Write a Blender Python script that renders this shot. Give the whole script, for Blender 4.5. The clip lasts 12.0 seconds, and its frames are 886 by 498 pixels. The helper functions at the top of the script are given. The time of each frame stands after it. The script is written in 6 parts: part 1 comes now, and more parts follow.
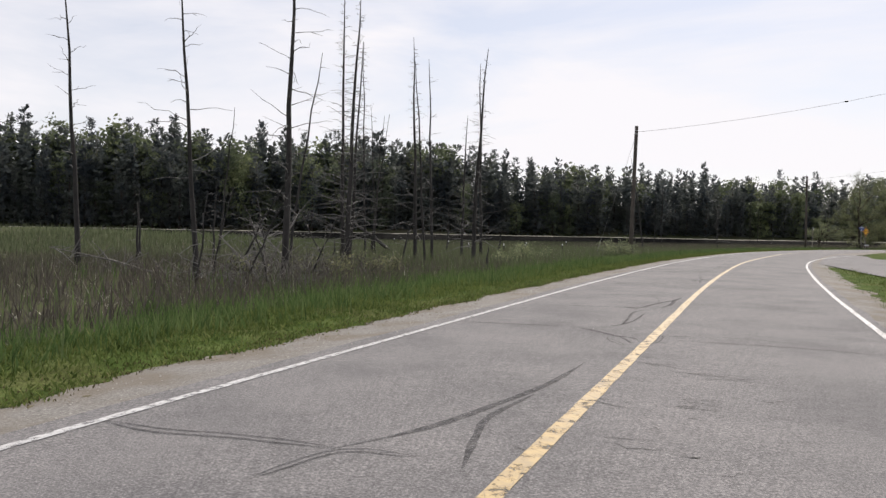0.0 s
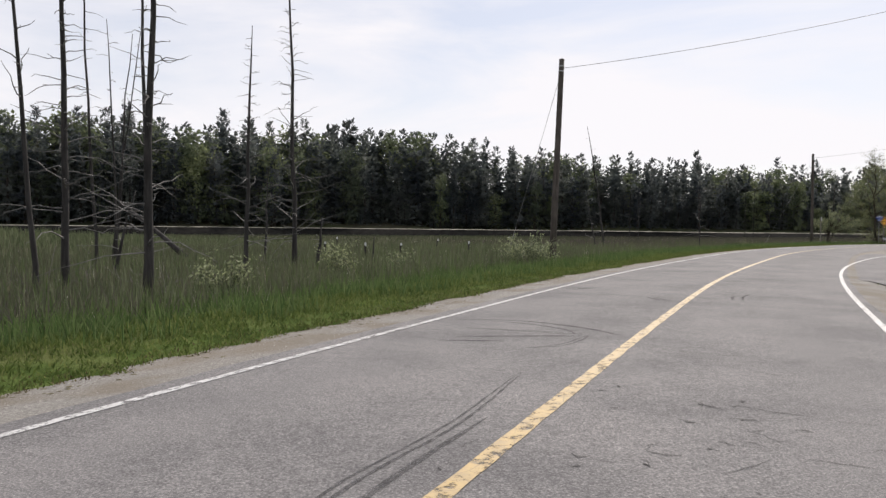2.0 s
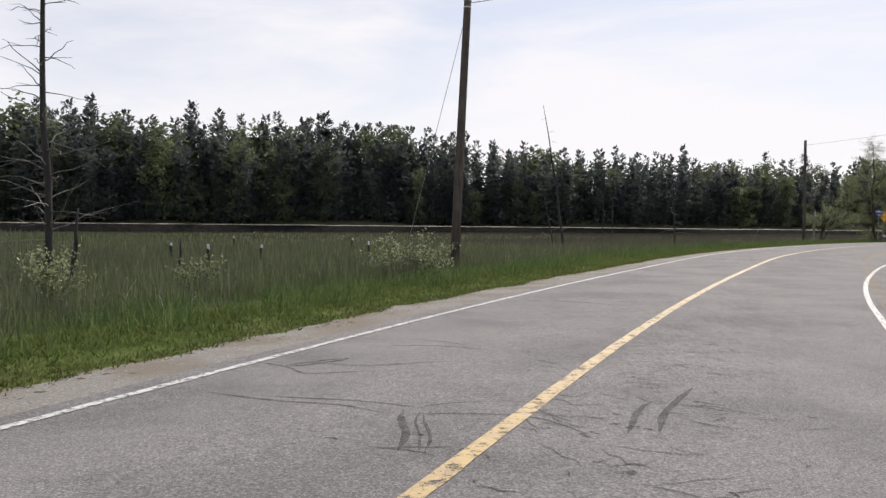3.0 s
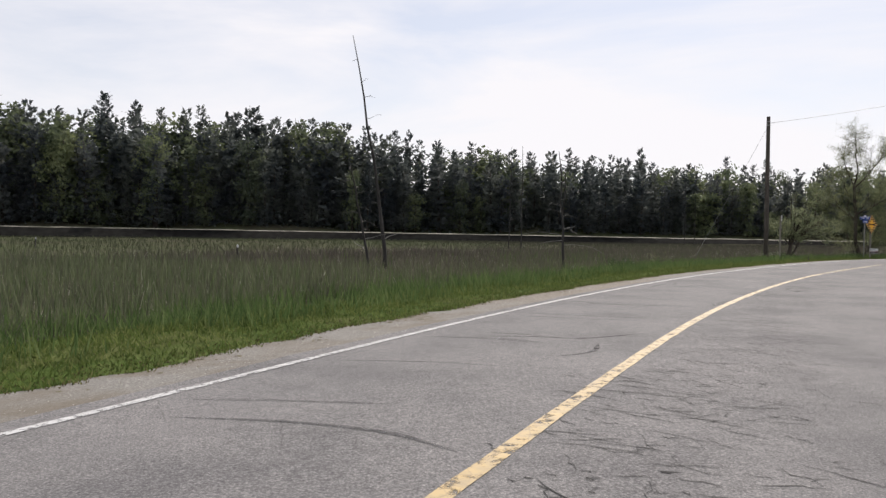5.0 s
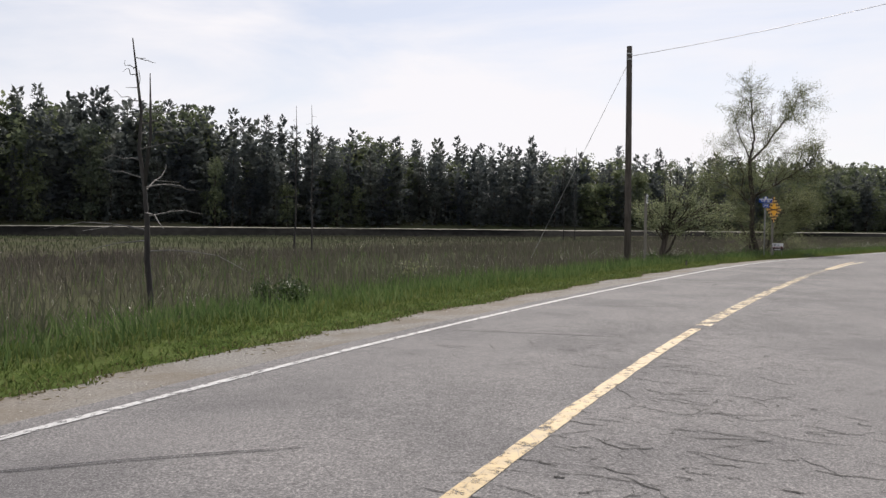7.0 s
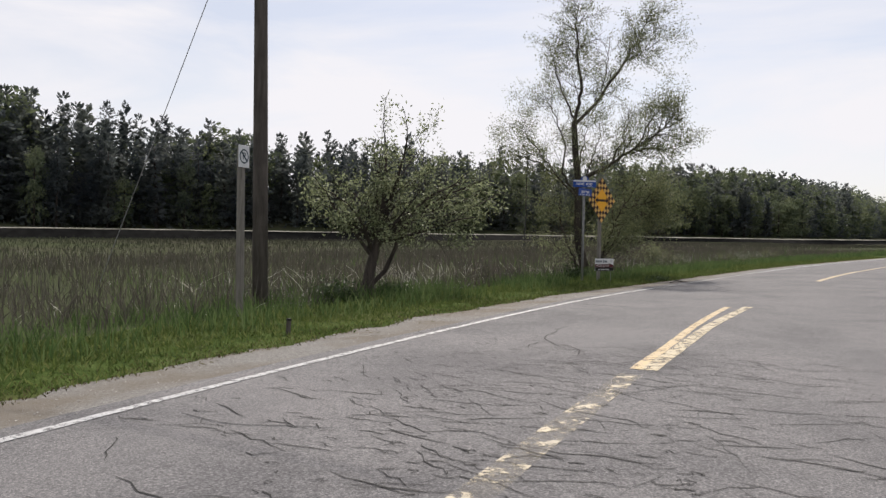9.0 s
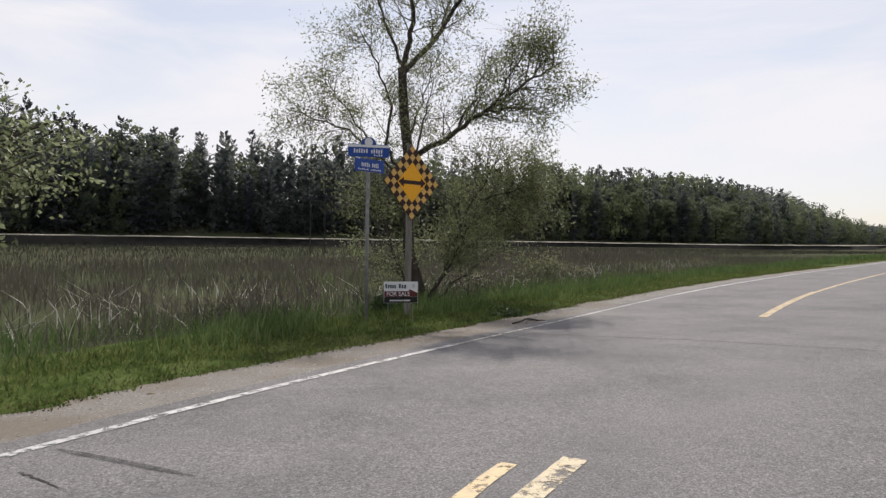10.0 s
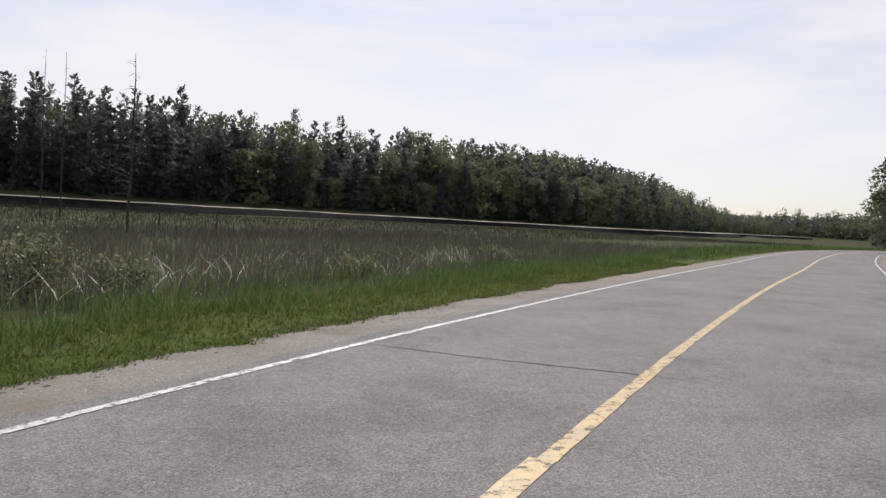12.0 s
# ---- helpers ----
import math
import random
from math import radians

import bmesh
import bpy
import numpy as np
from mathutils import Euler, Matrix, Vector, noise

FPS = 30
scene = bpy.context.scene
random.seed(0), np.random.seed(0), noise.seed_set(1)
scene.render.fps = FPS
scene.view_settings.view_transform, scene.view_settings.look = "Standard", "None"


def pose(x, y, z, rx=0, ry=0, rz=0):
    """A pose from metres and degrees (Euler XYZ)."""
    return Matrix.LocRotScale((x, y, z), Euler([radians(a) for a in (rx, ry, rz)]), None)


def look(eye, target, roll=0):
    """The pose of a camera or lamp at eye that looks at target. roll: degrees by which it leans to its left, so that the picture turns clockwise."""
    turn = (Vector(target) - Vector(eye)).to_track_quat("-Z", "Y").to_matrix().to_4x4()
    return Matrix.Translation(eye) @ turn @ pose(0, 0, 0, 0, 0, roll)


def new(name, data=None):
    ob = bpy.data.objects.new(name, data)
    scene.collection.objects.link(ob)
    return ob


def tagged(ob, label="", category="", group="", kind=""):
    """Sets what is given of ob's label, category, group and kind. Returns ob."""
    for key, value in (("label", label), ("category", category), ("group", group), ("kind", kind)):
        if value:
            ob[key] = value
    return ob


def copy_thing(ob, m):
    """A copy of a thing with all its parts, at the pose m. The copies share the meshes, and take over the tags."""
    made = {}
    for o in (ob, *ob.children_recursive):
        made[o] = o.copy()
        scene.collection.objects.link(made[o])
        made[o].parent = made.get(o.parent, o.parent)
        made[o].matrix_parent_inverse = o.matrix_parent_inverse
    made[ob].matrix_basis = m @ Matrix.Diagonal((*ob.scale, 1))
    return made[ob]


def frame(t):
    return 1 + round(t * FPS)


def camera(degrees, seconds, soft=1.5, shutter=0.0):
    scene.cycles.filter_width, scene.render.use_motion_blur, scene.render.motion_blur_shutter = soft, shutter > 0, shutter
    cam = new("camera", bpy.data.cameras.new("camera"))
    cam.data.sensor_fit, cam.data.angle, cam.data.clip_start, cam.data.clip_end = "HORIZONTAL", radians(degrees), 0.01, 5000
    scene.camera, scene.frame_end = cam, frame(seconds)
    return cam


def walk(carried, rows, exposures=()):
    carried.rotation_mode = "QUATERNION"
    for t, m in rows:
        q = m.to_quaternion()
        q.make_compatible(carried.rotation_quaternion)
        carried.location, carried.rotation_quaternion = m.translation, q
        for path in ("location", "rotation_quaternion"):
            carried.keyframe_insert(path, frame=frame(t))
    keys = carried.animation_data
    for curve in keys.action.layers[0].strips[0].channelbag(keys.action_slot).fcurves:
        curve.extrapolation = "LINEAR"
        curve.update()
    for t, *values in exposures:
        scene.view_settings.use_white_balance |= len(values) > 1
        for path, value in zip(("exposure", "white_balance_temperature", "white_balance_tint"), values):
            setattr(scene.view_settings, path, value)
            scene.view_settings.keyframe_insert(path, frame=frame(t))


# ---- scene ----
# ---------------------------------------------------------------- camera
cam = camera(61.4, 12.0, soft=1.4)
EYE = 1.45
ROWS = [
    (0.0, 0.69, 0.07, -0.04, -1.40, -1.10), (0.5, 2.82, 4.94, -0.15, -1.67, -0.66),
    (1.0, 4.91, 9.84, -0.17, -1.64, -0.56), (1.5, 7.07, 14.79, -0.01, -1.66, -0.47),
    (2.0, 9.26, 19.79, -0.25, -1.80, -0.66), (2.5, 11.49, 24.78, -0.49, -1.69, -0.55),
    (3.0, 13.81, 29.73, -1.00, -2.04, -0.59), (5.0, 24.64, 51.16, -3.39, -1.49, -1.10),
    (5.5, 27.20, 56.08, -5.01, -1.35, -1.06), (6.0, 29.92, 60.74, -6.76, -1.68, -0.80),
    (6.5, 32.76, 65.28, -8.56, -1.81, -0.60), (8.5, 45.77, 82.08, -15.95, -1.63, -1.05),
    (9.0, 49.41, 86.22, -17.95, -1.52, -1.01), (9.5, 53.23, 90.31, -20.06, -1.59, -0.86),
    (10.0, 57.18, 94.30, -22.00, -1.02, -0.99), (10.5, 61.24, 97.93, -24.73, -1.19, -1.67),
    (11.0, 65.17, 101.25, -26.90, -2.09, -2.80), (11.5, 68.89, 104.25, -28.34, -2.28, -3.24),
    (12.0, 72.69, 106.99, -30.60, -2.66, -3.38),
]
walk(cam, [(t, pose(x, y, EYE, 90 + pitch, roll, yaw)) for t, x, y, yaw, pitch, roll in ROWS],
     exposures=[(0.0, 0.12, 6680, 14.0), (6.5, 0.11, 6660, 13.5), (8.5, 0.06, 6640, 13.5), (12.0, 0.02, 6600, 14.5)])

# ---------------------------------------------------------------- sky and sun
SUN_AZ, SUN_EL = 27.0, 46.0          # degrees from +y towards +x, and above the horizon


def make_world():
    w = bpy.data.worlds.new("sky")
    scene.world = w
    w.use_nodes = True
    nt = w.node_tree
    nt.nodes.clear()
    out = nt.nodes.new("ShaderNodeOutputWorld")
    bg = nt.nodes.new("ShaderNodeBackground")
    sky = nt.nodes.new("ShaderNodeTexSky")
    sky.sky_type, sky.sun_disc = "NISHITA", False
    sky.sun_elevation, sky.sun_rotation = radians(SUN_EL), radians(SUN_AZ)
    sky.air_density, sky.dust_density, sky.ozone_density = 1.0, 0.8, 2.0
    # thin high cloud: long streaks, mostly closed
    tc = nt.nodes.new("ShaderNodeTexCoord")
    mp = nt.nodes.new("ShaderNodeMapping")
    mp.inputs["Scale"].default_value = (1.0, 1.0, 4.5)
    mp.inputs["Rotation"].default_value = (0.0, 0.12, 0.5)
    n1 = nt.nodes.new("ShaderNodeTexNoise")
    n1.inputs["Scale"].default_value, n1.inputs["Detail"].default_value = 1.7, 7.0
    n1.inputs["Roughness"].default_value = 0.55
    n1.inputs["Distortion"].default_value = 0.4
    ramp = nt.nodes.new("ShaderNodeValToRGB")
    ramp.color_ramp.elements[0].position, ramp.color_ramp.elements[1].position = 0.40, 0.62
    ramp.color_ramp.elements[0].color = (0.50, 0.50, 0.50, 1)
    ramp.color_ramp.elements[1].color = (0.97, 0.97, 0.97, 1)
    mix = nt.nodes.new("ShaderNodeMix")
    mix.data_type = "RGBA"
    nt.links.new(tc.outputs["Generated"], mp.inputs["Vector"])
    nt.links.new(mp.outputs["Vector"], n1.inputs["Vector"])
    nt.links.new(n1.outputs["Fac"], ramp.inputs["Fac"])
    nt.links.new(ramp.outputs["Color"], mix.inputs["Factor"])
    nt.links.new(sky.outputs["Color"], mix.inputs["A"])
    mix.inputs["B"].default_value = (8.75, 8.85, 9.15, 1)
    nt.links.new(mix.outputs["Result"], bg.inputs["Color"])
    bg.inputs["Strength"].default_value = 0.10
    nt.links.new(bg.outputs["Background"], out.inputs["Surface"])


make_world()
sun = new("sun", bpy.data.lights.new("sun", "SUN"))
sun.data.energy, sun.data.angle, sun.data.color = 4.3, radians(0.6), (1.0, 0.95, 0.86)
sun_dir = Vector((math.sin(radians(SUN_AZ)) * math.cos(radians(SUN_EL)),
                  math.cos(radians(SUN_AZ)) * math.cos(radians(SUN_EL)), math.sin(radians(SUN_EL))))
sun.matrix_world = look(sun_dir * 100, (0, 0, 0))


# ---------------------------------------------------------------- materials
class Nodes:
    """A small helper round one material's node tree."""

    def __init__(self, name, rough=0.8, metal=0.0):
        self.mat = bpy.data.materials.new(name)
        self.mat.use_nodes = True
        self.nt = self.mat.node_tree
        self.bsdf = self.nt.nodes["Principled BSDF"]
        self.out = self.nt.nodes["Material Output"]
        self.bsdf.inputs["Roughness"].default_value = rough
        self.bsdf.inputs["Metallic"].default_value = metal
        self.bsdf.inputs["Specular IOR Level"].default_value = 0.25
        self.coord = self.nt.nodes.new("ShaderNodeTexCoord")

    def link(self, a, b):
        self.nt.links.new(a, b)

    def pos(self):
        if not hasattr(self, "geo"):
            self.geo = self.nt.nodes.new("ShaderNodeNewGeometry")
        return self.geo.outputs["Position"]

    def scaled(self, vec, s):
        m = self.nt.nodes.new("ShaderNodeMapping")
        m.inputs["Scale"].default_value = s
        self.link(vec, m.inputs["Vector"])
        return m.outputs["Vector"]

    def noise(self, scale, detail=3.0, vec=None, rough=0.5):
        n = self.nt.nodes.new("ShaderNodeTexNoise")
        n.inputs["Scale"].default_value, n.inputs["Detail"].default_value = scale, detail
        n.inputs["Roughness"].default_value = rough
        self.link(vec or self.coord.outputs["Object"], n.inputs["Vector"])
        return n.outputs["Fac"]

    def cracks(self, scale, vec=None):
        n = self.nt.nodes.new("ShaderNodeTexVoronoi")
        n.feature = "DISTANCE_TO_EDGE"
        n.inputs["Scale"].default_value = scale
        self.link(vec or self.coord.outputs["Object"], n.inputs["Vector"])
        return n.outputs["Distance"]

    def ramp(self, fac, *stops):
        r = self.nt.nodes.new("ShaderNodeValToRGB")
        el = r.color_ramp.elements
        while len(el) < len(stops):
            el.new(0.5)
        for e, (p, c) in zip(el, stops):
            e.position = p
            e.color = (*c, 1) if len(c) == 3 else c
        self.link(fac, r.inputs["Fac"])
        return r.outputs["Color"]

    def mix(self, fac, a, b, how="MIX"):
        m = self.nt.nodes.new("ShaderNodeMix")
        m.data_type, m.blend_type = "RGBA", how
        for key, v in (("Factor", fac), ("A", a), ("B", b)):
            if isinstance(v, (int, float)):
                m.inputs[key].default_value = v
            elif isinstance(v, tuple):
                m.inputs[key].default_value = (*v, 1)
            else:
                self.link(v, m.inputs[key])
        return m.outputs["Result"]

    def math(self, op, a, b=0.0):
        m = self.nt.nodes.new("ShaderNodeMath")
        m.operation = op
        for i, v in enumerate((a, b)):
            if isinstance(v, (int, float)):
                m.inputs[i].default_value = v
            else:
                self.link(v, m.inputs[i])
        return m.outputs["Value"]

    def island(self):
        g = self.nt.nodes.new("ShaderNodeNewGeometry")
        return g.outputs["Random Per Island"]

    def per_object(self):
        g = self.nt.nodes.new("ShaderNodeObjectInfo")
        return g.outputs["Random"]

    def colour(self, c):
        if isinstance(c, tuple):
            self.bsdf.inputs["Base Color"].default_value = (*c, 1)
        else:
            self.link(c, self.bsdf.inputs["Base Color"])
        return self

    def bump(self, fac, strength=0.3, distance=0.02):
        b = self.nt.nodes.new("ShaderNodeBump")
        b.inputs["Strength"].default_value, b.inputs["Distance"].default_value = strength, distance
        self.link(fac, b.inputs["Height"])
        self.link(b.outputs["Normal"], self.bsdf.inputs["Normal"])
        return self

    def thin(self, colour, share):
        """Leaves and blades let part of the light through."""
        t = self.nt.nodes.new("ShaderNodeBsdfTranslucent")
        m = self.nt.nodes.new("ShaderNodeMixShader")
        m.inputs["Fac"].default_value = share
        if isinstance(colour, tuple):
            t.inputs["Color"].default_value = (*colour, 1)
        else:
            self.link(colour, t.inputs["Color"])
        self.link(self.bsdf.outputs["BSDF"], m.inputs[1])
        self.link(t.outputs["BSDF"], m.inputs[2])
        self.link(m.outputs["Shader"], self.out.inputs["Surface"])
        return self


def mat_asphalt():
    m = Nodes("asphalt", 0.85)
    m.bsdf.inputs["Specular IOR Level"].default_value = 0.15
    grit = m.noise(75, 4, rough=0.75)
    patch = m.noise(0.55, 6, rough=0.6)
    fine = m.noise(9, 4)
    c = m.ramp(grit, (0.30, (0.070, 0.068, 0.072)), (0.52, (0.160, 0.156, 0.160)), (0.72, (0.34, 0.334, 0.334)))
    c = m.mix(0.6, c, m.ramp(patch, (0.36, (0.62, 0.62, 0.63)), (0.5, (0.92, 0.92, 0.91)), (0.64, (1.12, 1.11, 1.09))), "MULTIPLY")
    c = m.mix(0.5, c, m.ramp(fine, (0.3, (0.75, 0.75, 0.75)), (0.7, (1.1, 1.1, 1.1))), "MULTIPLY")
    chips = m.noise(38, 3, rough=0.6)
    c = m.mix(0.6, c, m.ramp(chips, (0.36, (0.62, 0.62, 0.63)), (0.5, (1, 1, 1)), (0.66, (1.35, 1.34, 1.32))), "MULTIPLY")
    # hairline crazing where the surface has begun to break up
    wob = m.nt.nodes.new("ShaderNodeTexNoise")
    wob.inputs["Scale"].default_value = 3.0
    m.link(m.coord.outputs["Object"], wob.inputs["Vector"])
    warp = m.mix(0.12, m.coord.outputs["Object"], wob.outputs["Color"])
    web = m.ramp(m.cracks(3.2, warp), (0.0, (1, 1, 1)), (0.018, (0, 0, 0)))
    where = m.ramp(m.noise(0.22, 4), (0.54, (0, 0, 0)), (0.68, (0.55, 0.55, 0.55)))
    c = m.mix(m.mix(1.0, web, where, "MULTIPLY"), c, (0.05, 0.05, 0.05))
    m.colour(c).bump(grit, 0.35, 0.006)
    return m.mat


def mat_paint(name, base, wear=0.50, chip=5.5):
    m = Nodes(name, 0.45)
    m.bsdf.inputs["Specular IOR Level"].default_value = 0.5
    dirt = m.noise(7, 5, rough=0.7)
    c = m.mix(m.ramp(dirt, (0.40, (0, 0, 0)), (0.66, (1, 1, 1))), base, tuple(0.62 * v + 0.05 for v in base))
    web = m.ramp(m.cracks(4.5), (0.0, (1, 1, 1)), (0.02, (0, 0, 0)))
    c = m.mix(m.math("MULTIPLY", m.noise(1.3, 2), 0.9), c, m.mix(web, c, (0.07, 0.07, 0.07)))
    grit = m.noise(50, 3)
    # worn through to the asphalt here and there
    worn = m.ramp(m.noise(chip, 8, rough=0.8), (wear, (0, 0, 0)), (wear + 0.07, (0.92, 0.92, 0.92)))
    m.colour(c).bump(grit, 0.3, 0.004)
    m.link(m.math("SUBTRACT", 1.0, worn), m.bsdf.inputs["Alpha"])
    return m.mat


def mat_gravel():
    m = Nodes("gravel", 0.95)
    stone = m.noise(38, 5, rough=0.75)
    patch = m.noise(0.9, 4)
    c = m.ramp(stone, (0.3, (0.084, 0.080, 0.075)), (0.5, (0.176, 0.169, 0.158)), (0.7, (0.34, 0.33, 0.31)))
    c = m.mix(m.ramp(patch, (0.42, (0, 0, 0)), (0.60, (0.75, 0.75, 0.75))), c, (0.135, 0.115, 0.09))
    sand = m.ramp(m.noise(0.045, 4, m.pos()), (0.52, (0, 0, 0)), (0.64, (0.65, 0.65, 0.65)))
    c = m.mix(sand, c, m.ramp(stone, (0.3, (0.115, 0.10, 0.082)), (0.7, (0.26, 0.225, 0.185))))
    m.colour(c).bump(stone, 0.6, 0.02)
    return m.mat


def mat_ground():
    m = Nodes("soil_and_turf", 1.0)
    m.bsdf.inputs["Specular IOR Level"].default_value = 0.03
    big, mid, fine = m.noise(0.03, 4), m.noise(0.5, 5), m.noise(7, 4)
    c = m.ramp(mid, (0.3, (0.042, 0.038, 0.030)), (0.55, (0.058, 0.056, 0.036)), (0.75, (0.068, 0.078, 0.038)))
    c = m.mix(m.ramp(big, (0.4, (0, 0, 0)), (0.6, (0.6, 0.6, 0.6))), c, (0.05, 0.068, 0.028))
    c = m.mix(0.5, c, m.ramp(fine, (0.3, (0.6, 0.6, 0.6)), (0.7, (1.2, 1.2, 1.2))), "MULTIPLY")
    m.colour(c).bump(fine, 0.5, 0.05)
    return m.mat


def mat_blades(name, a, b, c, share=0.35, drift=None, green_to=None):
    """Grass: the tint changes from blade to blade and slowly across the field."""
    m = Nodes(name, 0.9)
    m.bsdf.inputs["Specular IOR Level"].default_value = 0.06
    col = m.ramp(m.island(), (0.0, a), (0.55, b), (1.0, c))
    if drift:
        fac = m.ramp(m.noise(0.035, 3), (0.42, (0, 0, 0)), (0.6, (1, 1, 1)))
        if green_to:
            # the young growth is further on in one stretch of the marsh than in the other
            sep = m.nt.nodes.new("ShaderNodeSeparateXYZ")
            m.link(m.pos(), sep.inputs["Vector"])
            if len(green_to) == 2:
                far = m.math("DIVIDE", m.math("SUBTRACT", green_to[1], sep.outputs["X"]), green_to[1] - green_to[0])
            else:
                rise = m.math("DIVIDE", m.math("SUBTRACT", sep.outputs["Y"], green_to[0]), green_to[1] - green_to[0])
                fall = m.math("DIVIDE", m.math("SUBTRACT", green_to[3], sep.outputs["Y"]), green_to[3] - green_to[2])
                far = m.math("MINIMUM", rise, fall)
            part_of = m.ramp(m.math("ADD", far, m.math("MULTIPLY", m.math("SUBTRACT", m.noise(0.05, 3), 0.5), 1.2)), (0.0, (0.12, 0.12, 0.12)), (1.0, (0.85, 0.85, 0.85)))
            fac = m.mix(0.75, fac, part_of)
        col = m.mix(fac, col, drift)
    col = m.mix(0.55, col, m.ramp(m.noise(0.6, 4), (0.3, (0.6, 0.62, 0.6)), (0.7, (1.15, 1.12, 1.05))), "MULTIPLY")
    return m.colour(col).thin(col, share).mat


def mat_bark(name, dark, light, rough=0.9):
    m = Nodes(name, rough)
    grain = m.noise(9, 5, m.scaled(m.coord.outputs["Object"], (1, 1, 0.12)), 0.7)
    moss = m.noise(1.1, 4)
    c = m.ramp(grain, (0.3, dark), (0.7, light))
    c = m.mix(m.ramp(moss, (0.45, (0, 0, 0)), (0.7, (0.6, 0.6, 0.6))), c, tuple(0.6 * v for v in dark))
    m.colour(c).bump(grain, 0.8, 0.02)
    return m.mat


def mat_leaf(name, a, b, share=0.4, spread=0.25, wide=0.0):
    m = Nodes(name, 0.62)
    m.bsdf.inputs["Specular IOR Level"].default_value = 0.15 if wide else 0.5
    c = m.mix(m.island(), a, b)
    c = m.mix(1.0, c, m.ramp(m.per_object(), (0, (1 - spread,) * 3), (1, (1 + spread, 1 + spread * 0.9, 1))), "MULTIPLY")
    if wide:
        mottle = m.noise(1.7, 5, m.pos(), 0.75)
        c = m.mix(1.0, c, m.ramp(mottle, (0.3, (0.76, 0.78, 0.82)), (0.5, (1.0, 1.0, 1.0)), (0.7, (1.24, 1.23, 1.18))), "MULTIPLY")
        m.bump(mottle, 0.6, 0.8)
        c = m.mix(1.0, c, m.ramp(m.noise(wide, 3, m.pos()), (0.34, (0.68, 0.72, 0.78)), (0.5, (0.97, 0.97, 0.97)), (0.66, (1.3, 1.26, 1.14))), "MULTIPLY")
    return m.colour(c).thin(c, share).mat


def mat_plain(name, colour, rough=0.5, metal=0.0, scale=12.0, vary=0.2):
    m = Nodes(name, rough, metal)
    n = m.noise(scale, 4)
    c = m.mix(1.0, colour, m.ramp(n, (0.3, (1 - vary,) * 3), (0.7, (1 + vary * 0.4,) * 3)), "MULTIPLY")
    m.colour(c).bump(n, 0.08, 0.003)
    return m.mat


ASPHALT = mat_asphalt()
WHITE_LINE = mat_paint("white_road_paint", (0.50, 0.50, 0.50), 0.505, 11.0)
DUSTY_LINE = mat_paint("dusty_road_paint", (0.34, 0.325, 0.295), 0.50, 9.0)
YELLOW_LINE = mat_paint("yellow_road_paint", (0.43, 0.31, 0.135), 0.525, 8.0)
CREAM_LINE = mat_paint("cream_road_paint", (0.42, 0.335, 0.18), 0.50)
WORN_LINE = mat_paint("worn_yellow_road_paint", (0.40, 0.30, 0.14), 0.47, 4.5)
TAN_LINE = mat_paint("tan_road_paint", (0.46, 0.32, 0.12), 0.53)
FADED_LINE = mat_paint("faded_yellow_road_paint", (0.40, 0.335, 0.21), 0.43, 4.0)
GRAVEL = mat_gravel()
GROUND = mat_ground()


def mat_marks():
    """Rubber left on the road: patchy, so the asphalt shows through."""
    m = Nodes("tyre_rubber_marks", 0.8)
    m.colour((0.05, 0.05, 0.054))
    m.link(m.ramp(m.noise(6, 6, rough=0.8), (0.34, (0.18, 0.18, 0.18)), (0.64, (0.72, 0.72, 0.72))), m.bsdf.inputs["Alpha"])
    return m.mat


TAR = mat_marks()
CRACK = mat_plain("open_crack", (0.04, 0.039, 0.038), 0.9, 0, 8.0, 0.5)
VERGE = mat_blades("verge_grass", (0.058, 0.088, 0.024), (0.104, 0.142, 0.042), (0.18, 0.20, 0.078), 0.40)
TALL = mat_blades("tall_grass", (0.050, 0.088, 0.030), (0.092, 0.142, 0.052), (0.145, 0.186, 0.082), 0.42)
REED = mat_blades("marsh_reeds", (0.050, 0.042, 0.042), (0.090, 0.076, 0.073), (0.136, 0.118, 0.110), 0.25, (0.122, 0.135, 0.084), (30, 44, 76, 92))
REED_FAR = mat_blades("far_marsh_reeds", (0.036, 0.032, 0.030), (0.056, 0.050, 0.044), (0.082, 0.074, 0.062), 0.12, (0.092, 0.108, 0.062), (25, 70))
REED_GREEN = mat_blades("green_marsh_reeds", (0.072, 0.094, 0.050), (0.118, 0.142, 0.080), (0.17, 0.19, 0.12), 0.35)
BLEACHED = mat_blades("bleached_cattail_stalks", (0.38, 0.36, 0.31), (0.58, 0.56, 0.50), (0.74, 0.72, 0.67), 0.2)
STRAW = mat_blades("dead_cattail_stalks", (0.28, 0.25, 0.19), (0.44, 0.40, 0.33), (0.64, 0.61, 0.54), 0.2)
PEBBLE = mat_plain("pale_pebbles", (0.42, 0.40, 0.37), 0.9, 0, 40, 0.4)
STRAW_SHORT = mat_blades("dry_verge_grass", (0.06, 0.048, 0.026), (0.11, 0.092, 0.05), (0.21, 0.18, 0.10), 0.2)
DEADWOOD = mat_bark("weathered_dead_wood", (0.017, 0.016, 0.016), (0.066, 0.062, 0.059))
LIMB = mat_bark("bare_grey_limbs", (0.075, 0.072, 0.070), (0.27, 0.26, 0.25))
PALEWOOD = mat_bark("bleached_dead_twigs", (0.07, 0.066, 0.06), (0.24, 0.225, 0.205))
BARK = mat_bark("dark_bark", (0.024, 0.020, 0.017), (0.085, 0.07, 0.058))
